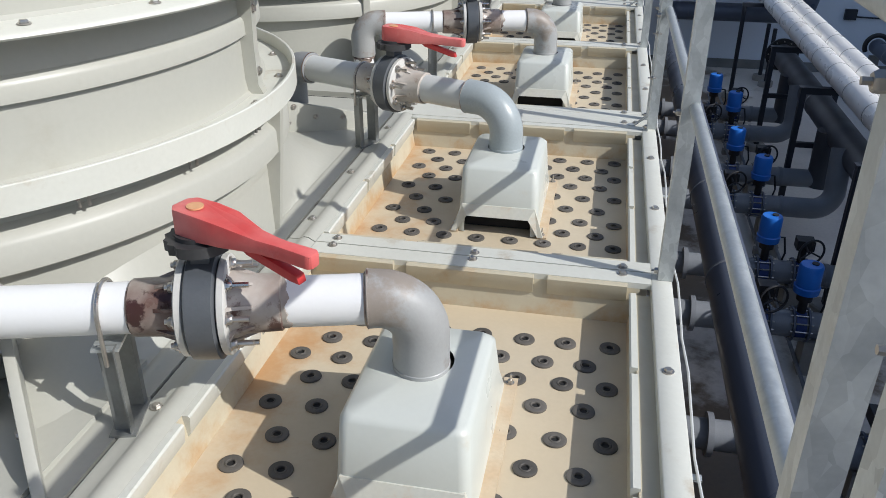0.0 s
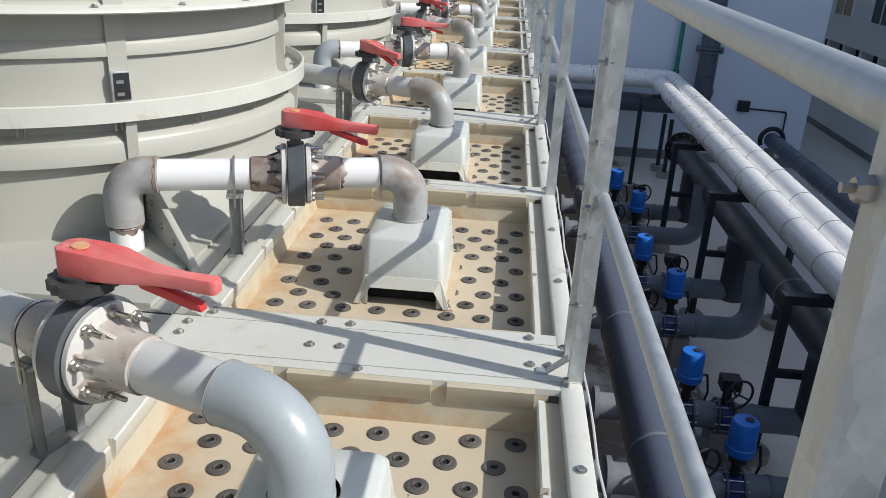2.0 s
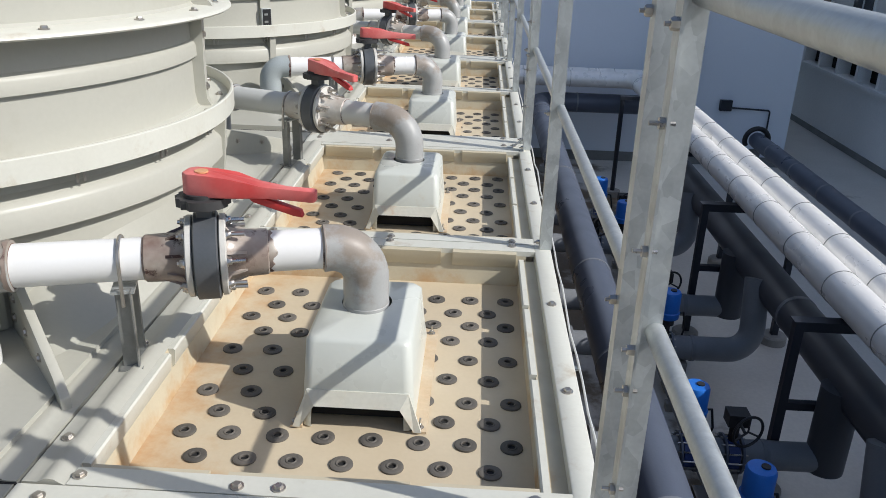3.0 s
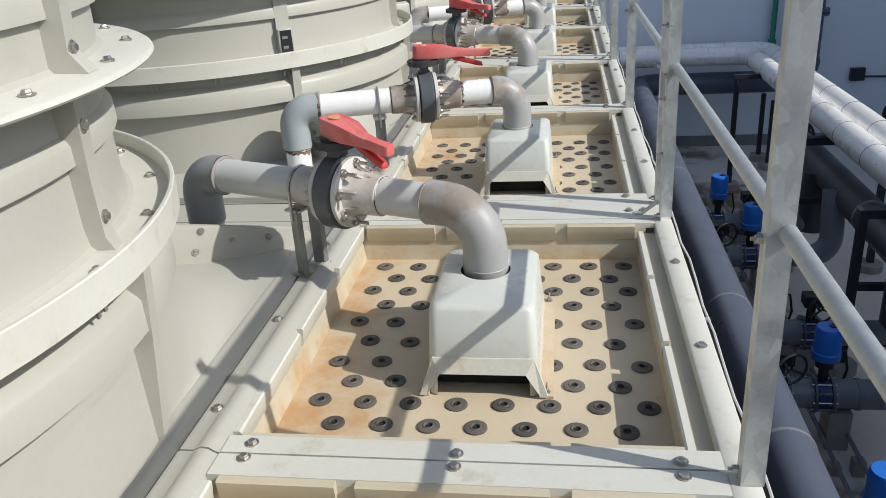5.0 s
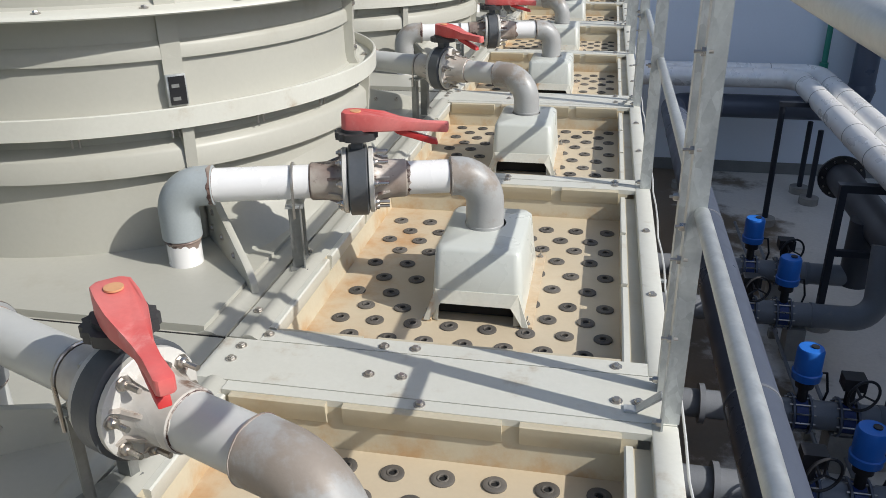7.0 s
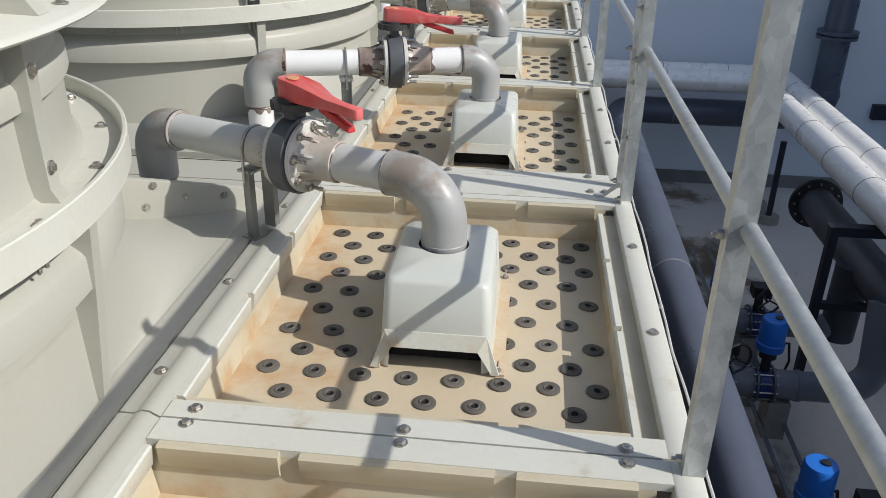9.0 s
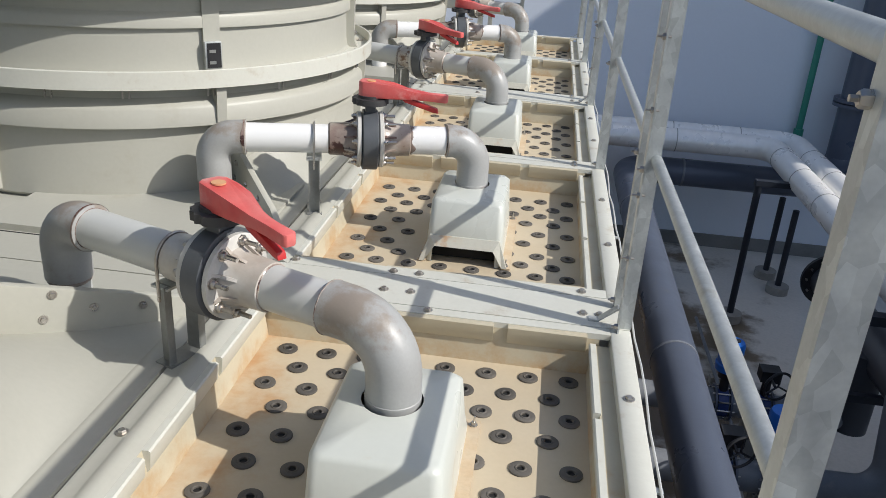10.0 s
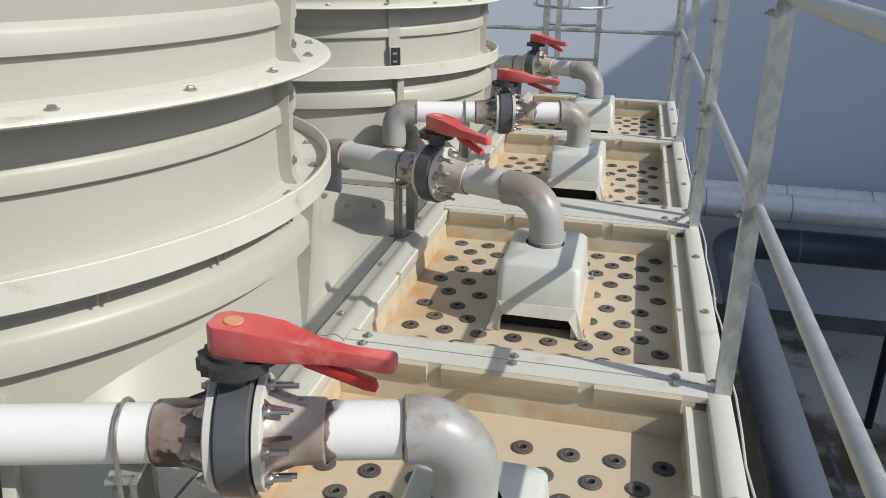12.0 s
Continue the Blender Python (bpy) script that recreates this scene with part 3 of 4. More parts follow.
    for x, y, z in ((0.006, yb, 0.0), (SEAM + 0.03, y0 + 0.16, 0.0025), (SEAM + 0.03, y0 + 0.62, 0.0025), (SEAM + 0.03, y0 + 1.2, 0.0025),
                    *(((-1.117, 0.248, 0), (-0.762, 0.240, 0), (-0.670, 0.242, 0), (-0.107, 0.247, 0), (-1.068, y1 - 0.014, 0), (-0.590, y1 - 0.018, 0), (-0.11, y1 - 0.02, 0)) if near else ((-1.068, y0 + 0.033, 0), (-0.590, y0 + 0.02, 0), (-0.11, y0 + 0.02, 0), (-0.6, y1 - 0.02, 0)))):
        bolt_part(b, (x, y, z), first)
    return b


def cover_beam():
    """Flat cover strip between two modules."""
    c = thing("cover_strip", (0, 0, 0), "flat cream fibreglass cover strip bolted between two tower modules", "cover strip", "cover strips between modules")
    part("strip", boxed((SEAM - 0.002, 0.002, -0.12), (0.038, 0.210, 0.001)), FRP_RIM, c, bev=0.003)
    first = bolt_part(c, (-0.765, 0.090, 0.0012))
    for x, y in ((-0.675, 0.093), (-0.107, 0.082), (-0.053, 0.084), (-1.17, 0.10), (-1.17, 0.17)):
        bolt_part(c, (x, y, 0.0012), first)
    return c


def distribution_hood(cy):
    """Splash hood over the inlet, open at its foot, standing on two flanges."""
    h = thing("splash_hood", (-0.575, cy, 0), "pale fibreglass splash hood with an open foot over the basin inlet", "hood", "splash hoods")
    bm = bmesh.new()
    zt, zm, zb = 0.118, 0.104, -0.138
    def ring(hx, ya, yb, z, n=5, r=0.028):
        pts, hy, ym = [], (yb - ya) / 2, (ya + yb) / 2
        for sx, sy, a0 in ((1, 1, 0), (-1, 1, 90), (-1, -1, 180), (1, -1, 270)):
            for i in range(n + 1):
                a = radians(a0 + 90 * i / n)
                pts.append(bm.verts.new((sx * (hx - r) + r * math.cos(a), ym + sy * (hy - r) + r * math.sin(a), z)))
        return pts
    hole = [bm.verts.new((-0.008 + 0.074 * math.cos(radians(15 * i)), -0.02 + 0.074 * math.sin(radians(15 * i)), zt + 0.001)) for i in range(24)]
    top = ring(0.132, -0.247, 0.128, zt)
    edge = ring(0.145, -0.262, 0.142, zm)
    mid = ring(0.152, -0.280, 0.200, -0.030)
    low = ring(0.157, -0.296, 0.285, zb)
    inner_low = ring(0.151, -0.290, 0.279, zb)
    bmesh.ops.triangle_fill(bm, edges=[bm.edges.new((a[i], a[(i + 1) % len(a)])) for a in (hole, top) for i in range(len(a))], use_beauty=True)
    for a, c in ((top, edge), (edge, mid)):
        for i in range(24):
            bm.faces.new((a[i], a[(i + 1) % 24], c[(i + 1) % 24], c[i]))
    for i in range(24):
        v0, v1 = mid[i], mid[(i + 1) % 24]
        front = v0.co.y < -0.22 and v1.co.y < -0.22 and abs(v0.co.x + v1.co.x) < 0.2
        if not front:
            bm.faces.new((v0, v1, low[(i + 1) % 24], low[i]))
            bm.faces.new((low[i], low[(i + 1) % 24], inner_low[(i + 1) % 24], inner_low[i]))
    bmesh.ops.delete(bm, geom=[v for v in bm.verts if not v.link_faces], context='VERTS')
    body = part("body", bm, HOOD, h, smooth=50)
    # flared lip over the open foot
    bm = bmesh.new()
    prism(bm, [(-0.140, -0.028), (0.140, -0.028), (0.178, zb + 0.003), (0.158, zb + 0.003), (0.118, -0.068), (-0.118, -0.068), (-0.158, zb + 0.003), (-0.178, zb + 0.003)], -0.2835, -0.272, axis=1)
    for vert in bm.verts:
        vert.co.y -= 0.5 * min(-0.028 - vert.co.z, 0.045)
    part("foot_lip", bm, HOOD_LIP, h, "dirt-creamed flared lip", bev=0.002)
    # added black block in place of the shade under the hood
    part("inlet_box", boxed((-0.138, -0.235, zb + 0.002), (0.138, 0.12, -0.02)), DARK, h, "black block standing in for the shade inside the hood")
    for s in (-1, 1):
        bm = bmesh.new()
        box(bm, (0.152, -0.30, zb - 0.003), (0.192, 0.295, zb + 0.004)) if s > 0 else box(bm, (-0.185, -0.30, zb - 0.003), (-0.152, 0.20, zb + 0.004))
        fl = part("foot_flange", bm, HOOD_FOOT, h, "rust-streaked foot flange")
        bm = bmesh.new()
        hex_bolt(bm, (0, 0, 0), 0.008, 0.012, 0.012)
        tube(bm, [(0, 0, 0.01), (0.002, 0, 0.03)], 0.003, 6)
        fb = part("bolt", bm, STEEL, fl)
        fb.location = (s * 0.172, -0.28, zb + 0.004)
        if s > 0:
            shared("bolt", fb, fl, pose(0.172, 0.27, zb + 0.004))
    return h


AX = 0.304      # height of the pipe axis


def pipe_run(near, blue=False, left="tan", yaw=0, slip=0.0):
    """Elbow out of the hood, stub, valve gap, long pipe and the elbow down through the deck."""
    p0 = Vector((-0.583, 0.935 if near else 2.515, 0))
    p1 = Vector((-1.59, 0.648, 0) if near else (-1.63, 2.913, 0))
    d = (p1 - p0).normalized()
    L = (p1 - p0).length
    g = thing("water_pipe", p0, "grey and white plastic water pipe with glued elbows" if near else "light grey plastic water pipe with glued elbows", "pipe", "basin inlet pipes")
    R = 0.0575
    at = lambda s, z=AX: d * s + Vector((0, 0, z))
    v0, v1 = (0.400, 0.466) if near else (0.482, 0.545)
    v0, v1 = v0 + slip, v1 + slip
    je = 0.122 if near else 0.182      # end of the basin elbow's socket
    white = PVC_WHITE if near else PVC_GREY
    hub_m = HUB_BROWN if near else HUB_GREY
    em = ELBOW_BLUE if blue else ELBOW_TAN
    # "dark" picks the elbow colour that has shade painted in
    lm = {"tan": ELBOW_TAN, "blue": ELBOW_BLUE, "dark": ELBOW_SHADED}[left]
    # basin elbow
    arc = bend((0, 0, 0), (0, 0, AX), at(1), 0.098 if near else 0.125, 12)
    path = [(0, 0, 0.095), (0, 0, 0.118), (0, 0, 0.12)] + arc + [at(je - 0.002), at(je)]
    rad = [0.062, 0.062, 0.0665] + [0.0665] * len(arc) + [0.0675, 0.0635]
    elbow = part("elbow", tubed(path, rad, 28), em, g)
    part("collar", tubed([(0, 0, 0.098), (0, 0, 0.128), (0, 0, 0.131)], [0.0675, 0.068, 0.0655], 28), em, elbow)
    part("stub_pipe", tubed([at(je - 0.004), at(v0 - 0.11)], R, 28), white, g)
    # flange adapters with hub, ribs and ring
    for s, side_sign in ((v0, -1), (v1, 1)):
        hub = part("flange_hub", tubed([at(s + side_sign * 0.128), at(s + side_sign * 0.126), at(s + side_sign * 0.05), at(s + side_sign * 0.02), at(s + side_sign * 0.015)], [0.061, 0.064, 0.067, 0.078, 0.082], 28), hub_m if side_sign > 0 or not near else HUB_MIX, g)
        m = along(at(s), at(s + 1))
        gus = None
        for k in range(8):
            if gus is not None:
                shared("gusset", gus, hub, m @ pose(0, 0, 0, 22.5 + 45 * k))
                continue
            bm = bmesh.new()
            prism(bm, [(side_sign * 0.016, 0.06), (side_sign * 0.075, 0.06), (side_sign * 0.07, 0.067), (side_sign * 0.03, 0.082), (side_sign * 0.02, 0.1)], -0.004, 0.004, axis=1)
            gus = part("gusset", bm, hub_m if side_sign > 0 or not near else HUB_MIX, hub)
            gus.matrix_local = m @ pose(0, 0, 0, 22.5)
        ring_path = [at(s + side_sign * 0.001), at(s + side_sign * 0.004), at(s + side_sign * 0.017), at(s + side_sign * 0.02)]
        part("flange_ring", tubed(ring_path, [0.106, 0.112, 0.112, 0.108], 36), FLANGE, g)
        bs = None
        for k in range(8):
            a = radians(45 * k + 10)
            mm = m @ pose(side_sign * 0.02, 0.094 * math.cos(a), 0.094 * math.sin(a), 0, 90 * side_sign)
            if bs is None:
                bm = bmesh.new()
                lathe(bm, [(0, 0.014), (0.009, 0.014), (0.0115, 0.011), (0.0115, 0.003), (0.016, 0.003), (0.016, 0)], 8)
                tube(bm, [(0, 0, 0.012), (0, 0, 0.048 if side_sign < 0 else 0.02)], 0.0062, 8)
                bs = part("flange_bolt", bm, STEEL, g)
                bs.matrix_local = mm
            else:
                shared("flange_bolt", bs, g, mm)
    part("long_pipe", tubed([at(v1 + 0.11), at(L - 0.10)], R, 28), white, g)
    # glue beads at the joints
    for s in (je + 0.001, v0 - 0.127, v1 + 0.129, L - 0.128):
        part("joint_bead", tubed([at(s - 0.003), at(s), at(s + 0.003)], [R + 0.001, R + 0.0045, R + 0.001], 24), HUB_BROWN, g)
    end = at(L, 0)
    arc = bend(at(0), at(L), end, 0.085, 10)
    path = [at(L - 0.13), at(L - 0.128)] + arc + [end + Vector((0, 0, 0.125)), end + Vector((0, 0, 0.122))]
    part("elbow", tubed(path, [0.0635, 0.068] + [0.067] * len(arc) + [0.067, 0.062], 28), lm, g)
    part("drop_pipe", tubed([end + Vector((0, 0, 0.13)), end + Vector((0, 0, -0.03))], 0.058, 28), PVC_WHITE if near else PVC_GREY, g)
    part("joint_bead", tubed([end + Vector((0, 0, 0.123)), end + Vector((0, 0, 0.116)), end + Vector((0, 0, 0.110))], [0.060, 0.0635, 0.059], 24), HUB_BROWN, g)
    # torn glue edges
    def torn(p, axis_dir, r, least, most):
        axis_dir = Vector(axis_dir).normalized()
        u = axis_dir.orthogonal().normalized()
        w = axis_dir.cross(u)
        bm = bmesh.new()
        rows_a, rows_b, rows_c = [], [], []
        n = 40
        reach = [random.uniform(least, most) * (1.0 if random.random() > 0.3 else 0.4) for i in range(n)]
        for i in range(n):
            e = 0.5 * reach[i] + 0.25 * (reach[i - 1] + reach[(i + 1) % n])
            q = u * math.cos(2 * math.pi * i / n) + w * math.sin(2 * math.pi * i / n)
            rows_a.append(bm.verts.new(p + q * r))
            rows_b.append(bm.verts.new(p + q * (r + 0.0006) + axis_dir * e * 0.8))
            rows_c.append(bm.verts.new(p + q * (r - 0.002) + axis_dir * e))
        for i in range(n):
            j = (i + 1) % n
            bm.faces.new((rows_a[i], rows_a[j], rows_b[j], rows_b[i]))
            bm.faces.new((rows_b[i], rows_b[j], rows_c[j], rows_c[i]))
        return bm
    down = Vector((0, 0, -1))
    part("glue_drip", torn(end + Vector((0, 0, 0.124)), down, 0.0592, 0.004, 0.05 if near else 0.02), HUB_BROWN, g, "dried brown glue")
    part("glue_smear", torn(at(L - 0.127), d, 0.0688, 0.006, 0.022 if near else 0.010), HUB_BROWN, g, "dried brown glue")
    part("glue_smear", torn(at(v0 - 0.126), -d, 0.0585, 0.003, 0.035 if near else 0.008), HUB_BROWN if near else HUB_GREY, g, "dried brown glue")
    part("glue_smear", torn(at(je - 0.002), -d, 0.0682, 0.001, 0.008), HUB_MIX, g, "dried glue")
    # valve between the rings
    vm = along(p0 + at((v0 + v1) / 2), p0 + at(2))
    v = thing("butterfly_valve", p0 + at((v0 + v1) / 2, 0), "slate butterfly valve with faded red lever handle", "valve", "lever valves")
    off = Vector((0, 0, AX))
    half = (v1 - v0) / 2 - 0.001
    part("valve_body", tubed([off - d * half, off - d * (half - 0.004), off + d * (half - 0.004), off + d * half], [0.114, 0.121, 0.121, 0.114], 40), VALVE, v)
    neck_m = along(off, off + d)
    bm = bmesh.new()
    box(bm, (-0.02, -0.03, 0.09), (0.02, 0.03, 0.158), neck_m)
    part("valve_neck", bm, VALVE, v, bev=0.004)
    bm = bmesh.new()
    n = 32
    prism(bm, [((0.072 if i % 2 or i > 22 else 0.065) * math.cos(2 * math.pi * i / n), (0.072 if i % 2 or i > 22 else 0.065) * math.sin(2 * math.pi * i / n)) for i in range(n)], AX + 0.148, AX + 0.172)
    prism(bm, [(0.05 * math.cos(2 * math.pi * i / 20), 0.05 * math.sin(2 * math.pi * i / 20)) for i in range(20)], AX + 0.172, AX + 0.182)
    part("notch_plate", bm, VALVE_DARK, v, "black toothed notch plate")
    hm = pose(0, 0, AX + 0.18, 0, 1.5, yaw)
    bm = bmesh.new()
    outline = [(-0.048, -0.022), (-0.03, -0.038), (0.03, -0.040), (0.095, -0.037), (0.19, -0.019), (0.25, -0.016), (0.325, -0.018), (0.335, -0.012), (0.335, 0.012), (0.325, 0.018), (0.25, 0.016), (0.19, 0.019), (0.095, 0.037), (0.03, 0.040), (-0.03, 0.038), (-0.048, 0.022)]
    prism(bm, outline, -0.004, 0.058, axis=2)
    for vert in bm.verts:
        if vert.co.z > 0.02 and vert.co.x > 0.08:
            vert.co.z -= 0.024 * min(1, (vert.co.x - 0.08) / 0.12)
        if vert.co.z < 0.02 and vert.co.x > 0.08:
            vert.co.z += 0.006
    for vert in bm.verts:
        vert.co.x *= 0.92
    bmesh.ops.transform(bm, matrix=hm, verts=bm.verts)
    lever = part("lever", bm, RED, v, "faded red plastic lever", bev=0.006)
    part("lever_cap", tubed([hm @ Vector((0, 0, 0.055)), hm @ Vector((0, 0, 0.0588))], 0.018, 20), OCHRE, lever, "ochre plastic cap")
    bm = bmesh.new()
    prism(bm, [(0.12, 0.004), (0.16, 0.004), (0.268, -0.024), (0.274, -0.042), (0.25, -0.040), (0.14, -0.012)], -0.012, 0.012, axis=1, m=hm)
    part("trigger", bm, RED_DARK, v, "deep red trigger grip", bev=0.003)
    # support under the hub
    s = v1 + (0.188 if near else 0.135)
    c = p0 + d * s
    sup = thing("pipe_support", (c.x, c.y, 0), "galvanised channel pipe support with bent U-bolt", "pipe support", "pipe supports")
    sm = along((0, 0, 0), d)
    bm = bmesh.new()
    for dx in (-0.045, 0.045):
        w = 0.0025
        box(bm, (-0.022, dx - w, 0.0), (0.022, dx + w, 0.238), sm)
        box(bm, (-0.022, dx - 0.022 if dx < 0 else dx, 0.0), (-0.018, dx if dx < 0 else dx + 0.022, 0.238), sm)
    part("upright", bm, ZINC_DULL, sup)
    part("saddle", boxed((-0.03, -0.062, 0.230), (0.03, 0.062, 0.237), sm), ZINC, sup)
    part("foot_plate", boxed((-0.03, -0.07, 0.0), (0.03, 0.07, 0.008), sm), ZINC_DULL, sup)
    pts = [sm @ Vector((0, -0.064, 0.195)), sm @ Vector((0, -0.064, AX))] + [sm @ Vector((0, -0.064 * math.cos(radians(a)), AX + 0.064 * math.sin(radians(a)))) for a in range(15, 180, 15)] + [sm @ Vector((0, 0.064, AX)), sm @ Vector((0, 0.064, 0.195))]
    part("u_bolt", tubed(pts, 0.005, 8), STEEL, sup)
    return g, v, sup


basin_a, basin_b, strip = water_basin(True), water_basin(False), cover_beam()
hood_a, hood_b = distribution_hood(0.975), distribution_hood(2.52)
things = [basin_a, basin_b, strip, hood_a, hood_b]
homes = [o.location.copy() for o in things]
SHIFT = {(True, -1): (0, 0.04), (True, 0): (0.012, -0.005), (True, 1): (0.012, -0.018), (True, 2): (0.016, -0.010), (False, -1): (0, -0.03), (False, 1): (0, -0.01)}      # sets that sit slightly off the module's middle
for k in TOWERS:
    for o, home in zip(things, homes):
        m = Matrix.Translation(home + (Vector((SHIFT[True, k][0], k * PITCH + SHIFT[True, k][1], 0)) if o == hood_a and (True, k) in SHIFT else Vector((0, k * PITCH, 0))))
        if k == TOWERS[0]:
            o.matrix_basis = m
        else:
            copy_thing(o, m)

SLIP = {(True, -1): 0.032, (False, -1): 0.025, (False, 0): -0.015}      # how far each valve sits along its pipe
sets = {}
YAW = {(True, -1): -18, (True, 0): -4, (True, 1): 5, (True, 2): 1, (False, -1): -8, (False, 0): -45}      # how far each lever is turned
for k in TOWERS:
    for near in (True, False):
        blue = (not near and k == -1)
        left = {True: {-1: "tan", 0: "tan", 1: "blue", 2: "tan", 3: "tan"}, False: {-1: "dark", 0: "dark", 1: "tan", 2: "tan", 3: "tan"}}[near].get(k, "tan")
        yaw = YAW.get((near, k), -10 if near else -38)
        key = (near, blue, left, yaw, SLIP.get((near, k), 0.0))
        if key not in sets:
            made = pipe_run(near, blue, left, yaw, SLIP.get((near, k), 0.0))
            sets[key] = (made, [o.location.copy() for o in made])
            for o, home in zip(*sets[key]):
                o.location = home + Vector((SHIFT.get((near, k), (0, 0))[0], k * PITCH + SHIFT.get((near, k), (0, 0))[1], 0))
        else:
            for o, home in zip(*sets[key]):
                turn = random.uniform(-2, 2) if o.name.startswith("butterfly") else 0
                copy_thing(o, Matrix.Translation(home + Vector((SHIFT.get((near, k), (0, 0))[0], k * PITCH + SHIFT.get((near, k), (0, 0))[1], 0))) @ pose(0, 0, 0, 0, 0, turn))


# ---- guard railing ----
def guard_railing(near_post=0.14):
    r = thing("guard_railing", (0, 0, 0), "galvanised guard railing with round rails on angle posts", "railing", "guard railings")
    def angle_post(flip):
        bm = bmesh.new()
        s = -1 if flip else 1
        prism(bm, [(-0.004, 0), (0.042, 0), (0.042, s * 0.005), (0.001, s * 0.005), (0.001, s * 0.04), (-0.004, s * 0.04)], 0.001, 1.135, axis=2)
        return bm
    for y, flip in ((near_post, False), (1.718, False), (PITCH + 0.012, True)):
        post = part("post", angle_post(flip), ZINC, r)
        post.location = (0, y, 0)
        s = -1 if flip else 1
        for z in (0.02, 0.53, 1.04):
            bm = bmesh.new()
            lathe(bm, [(0, 0.012), (0.008, 0.012), (0.010, 0.009), (0.010, 0.0)], 6)
            tube(bm, [(0, 0, 0), (0, 0, 0.02)], 0.004, 6)
            bo = part("bolt", bm, STEEL, post)
            bo.matrix_local = pose(-0.004, s * 0.03, z, 0, -90)
    for z, r0 in ((0.552, 0.017), (1.082, 0.021)):
        for ya, yb in ((near_post + 0.012, 1.735), (1.735, PITCH + 0.022)):
            part("rail", tubed([(0.032, ya + 0.004, z), (0.032, ya + 0.012, z), (0.032, yb - 0.012, z), (0.032, yb - 0.004, z)], [r0 * 0.6, r0, r0, r0 * 0.6], 16), ZINC_RAIL, r)
    # clamp bolts and foot brace at the module end
    for z in (0.25, 0.45, 0.7, 0.9):
        bm = bmesh.new()
        tube(bm, [(-0.026, PITCH - 0.012, z), (0.012, PITCH - 0.012, z)], 0.004, 6)
        tube(bm, [(-0.012, PITCH - 0.012, z), (0.0, PITCH - 0.012, z)], 0.010, 6)
        part("clamp_bolt", bm, STEEL, r)
    bm = bmesh.new()
    prism(bm, [(-0.062, 0.004), (-0.057, 0.004), (0.0, 0.050), (0.0, 0.056), (-0.004, 0.056)], PITCH + 0.035, PITCH + 0.065, axis=1)
    box(bm, (-0.09, PITCH + 0.035, 0.0), (-0.057, PITCH + 0.065, 0.006))
    part("foot_brace", bm, ZINC, r)
    return r


rail = guard_railing()
rail.location = (0, TOWERS[0] * PITCH, 0)
for k in TOWERS[1:]:
    copy_thing(rail, pose(0, k * PITCH, 0))

cable = thing("cable", (0.060, 0, -0.03), "thin pale cable lying along the outer basin rim", "cable")
part("lead", tubed([(0.004 * math.sin(2.1 * i), TOWERS[0] * PITCH + 0.16 * i, 0.007 * math.sin(0.9 * i) + 0.003 * math.sin(2.3 * i)) for i in range(120)], 0.0035, 8), PVC_GREY, cable)
clip = part("clip", boxed((-0.021, -0.01, -0.016), (0.008, 0.01, -0.010)), ZINC, cable)
clip.location.y = TOWERS[0] * PITCH + 0.9
for i in range(1, 11):
    shared("clip", clip, cable, pose(0, TOWERS[0] * PITCH + 0.9 + 1.6 * i, 0))

# ---- end of the row: end railing and caged ladder ----
YE = 4 * PITCH + 0.03
er = thing("end_railing", (0, YE, 0), "galvanised railing closing the end of the walkway", "railing")
for x in (0.0, -0.95, -1.05, -1.75, -2.9):
    part("post", boxed((x - 0.022, 0.0, 0.0), (x + 0.022, 0.045, 1.115)), ZINC, er)
for z, r0 in ((0.53, 0.017), (1.06, 0.021)):
    part("rail", tubed([(0.03, 0.02, z), (-3.6, 0.02, z)], r0, 12), ZINC, er)
lad = thing("caged_ladder", (-0.85, YE + 0.1, 0), "galvanised caged ladder at the end of the tower row", "ladder")
for x in (-0.22, 0.22):
    part("stile", boxed((x - 0.02, 0.0, -3.0), (x + 0.02, 0.04, 1.9)), ZINC, lad)
rung = part("rung", tubed([(-0.22, 0.02, 0), (0.22, 0.02, 0)], 0.012, 10), ZINC, lad)
for i in range(-9, 7):
    if i:
        shared("rung", rung, lad, pose(0, 0, 0.28 * i))
for z in (0.72, 1.4):
    hoop = [(0.32 * math.cos(radians(a)), 0.38 - 0.38 * math.sin(radians(a)) - 0.35, z) for a in range(0, 181, 15)]
    part("hoop", tubed(hoop, 0.012, 8), ZINC, lad)
for a in (30, 90, 150):
    part("cage_bar", tubed([(0.32 * math.cos(radians(a)), 0.03 - 0.38 * math.sin(radians(a)), z) for z in (0.72, 1.9)], 0.009, 8), ZINC, lad)


# ---- yard pipework ----
def banded(path_pts, r, material, name, label, category, bands=(), band_r=None, band_m=None, group="", half=0.03):
    o = thing(name, path_pts[0], label, category, group)
    base = Vector(path_pts[0])
    part("pipe", tubed([Vector(p) - base for p in path_pts], r, 36), material, o)
    for p, q in bands:
        p, q = Vector(p) - base, Vector(q).normalized()
        part("joint_band", tubed([p - q * half, p - q * half * 0.85, p + q * half * 0.85, p + q * half], [r, (band_r or r + 0.006), (band_r or r + 0.006), r], 32), band_m or BAND, o)
    return o


BIG_Z = -2.3
big = [(1.06, -12, BIG_Z)] + bend((1.06, 0, BIG_Z), (1.06, 16.1, BIG_Z), (3, 16.1, BIG_Z), 0.35) + [(3.6, 16.1, BIG_Z)]
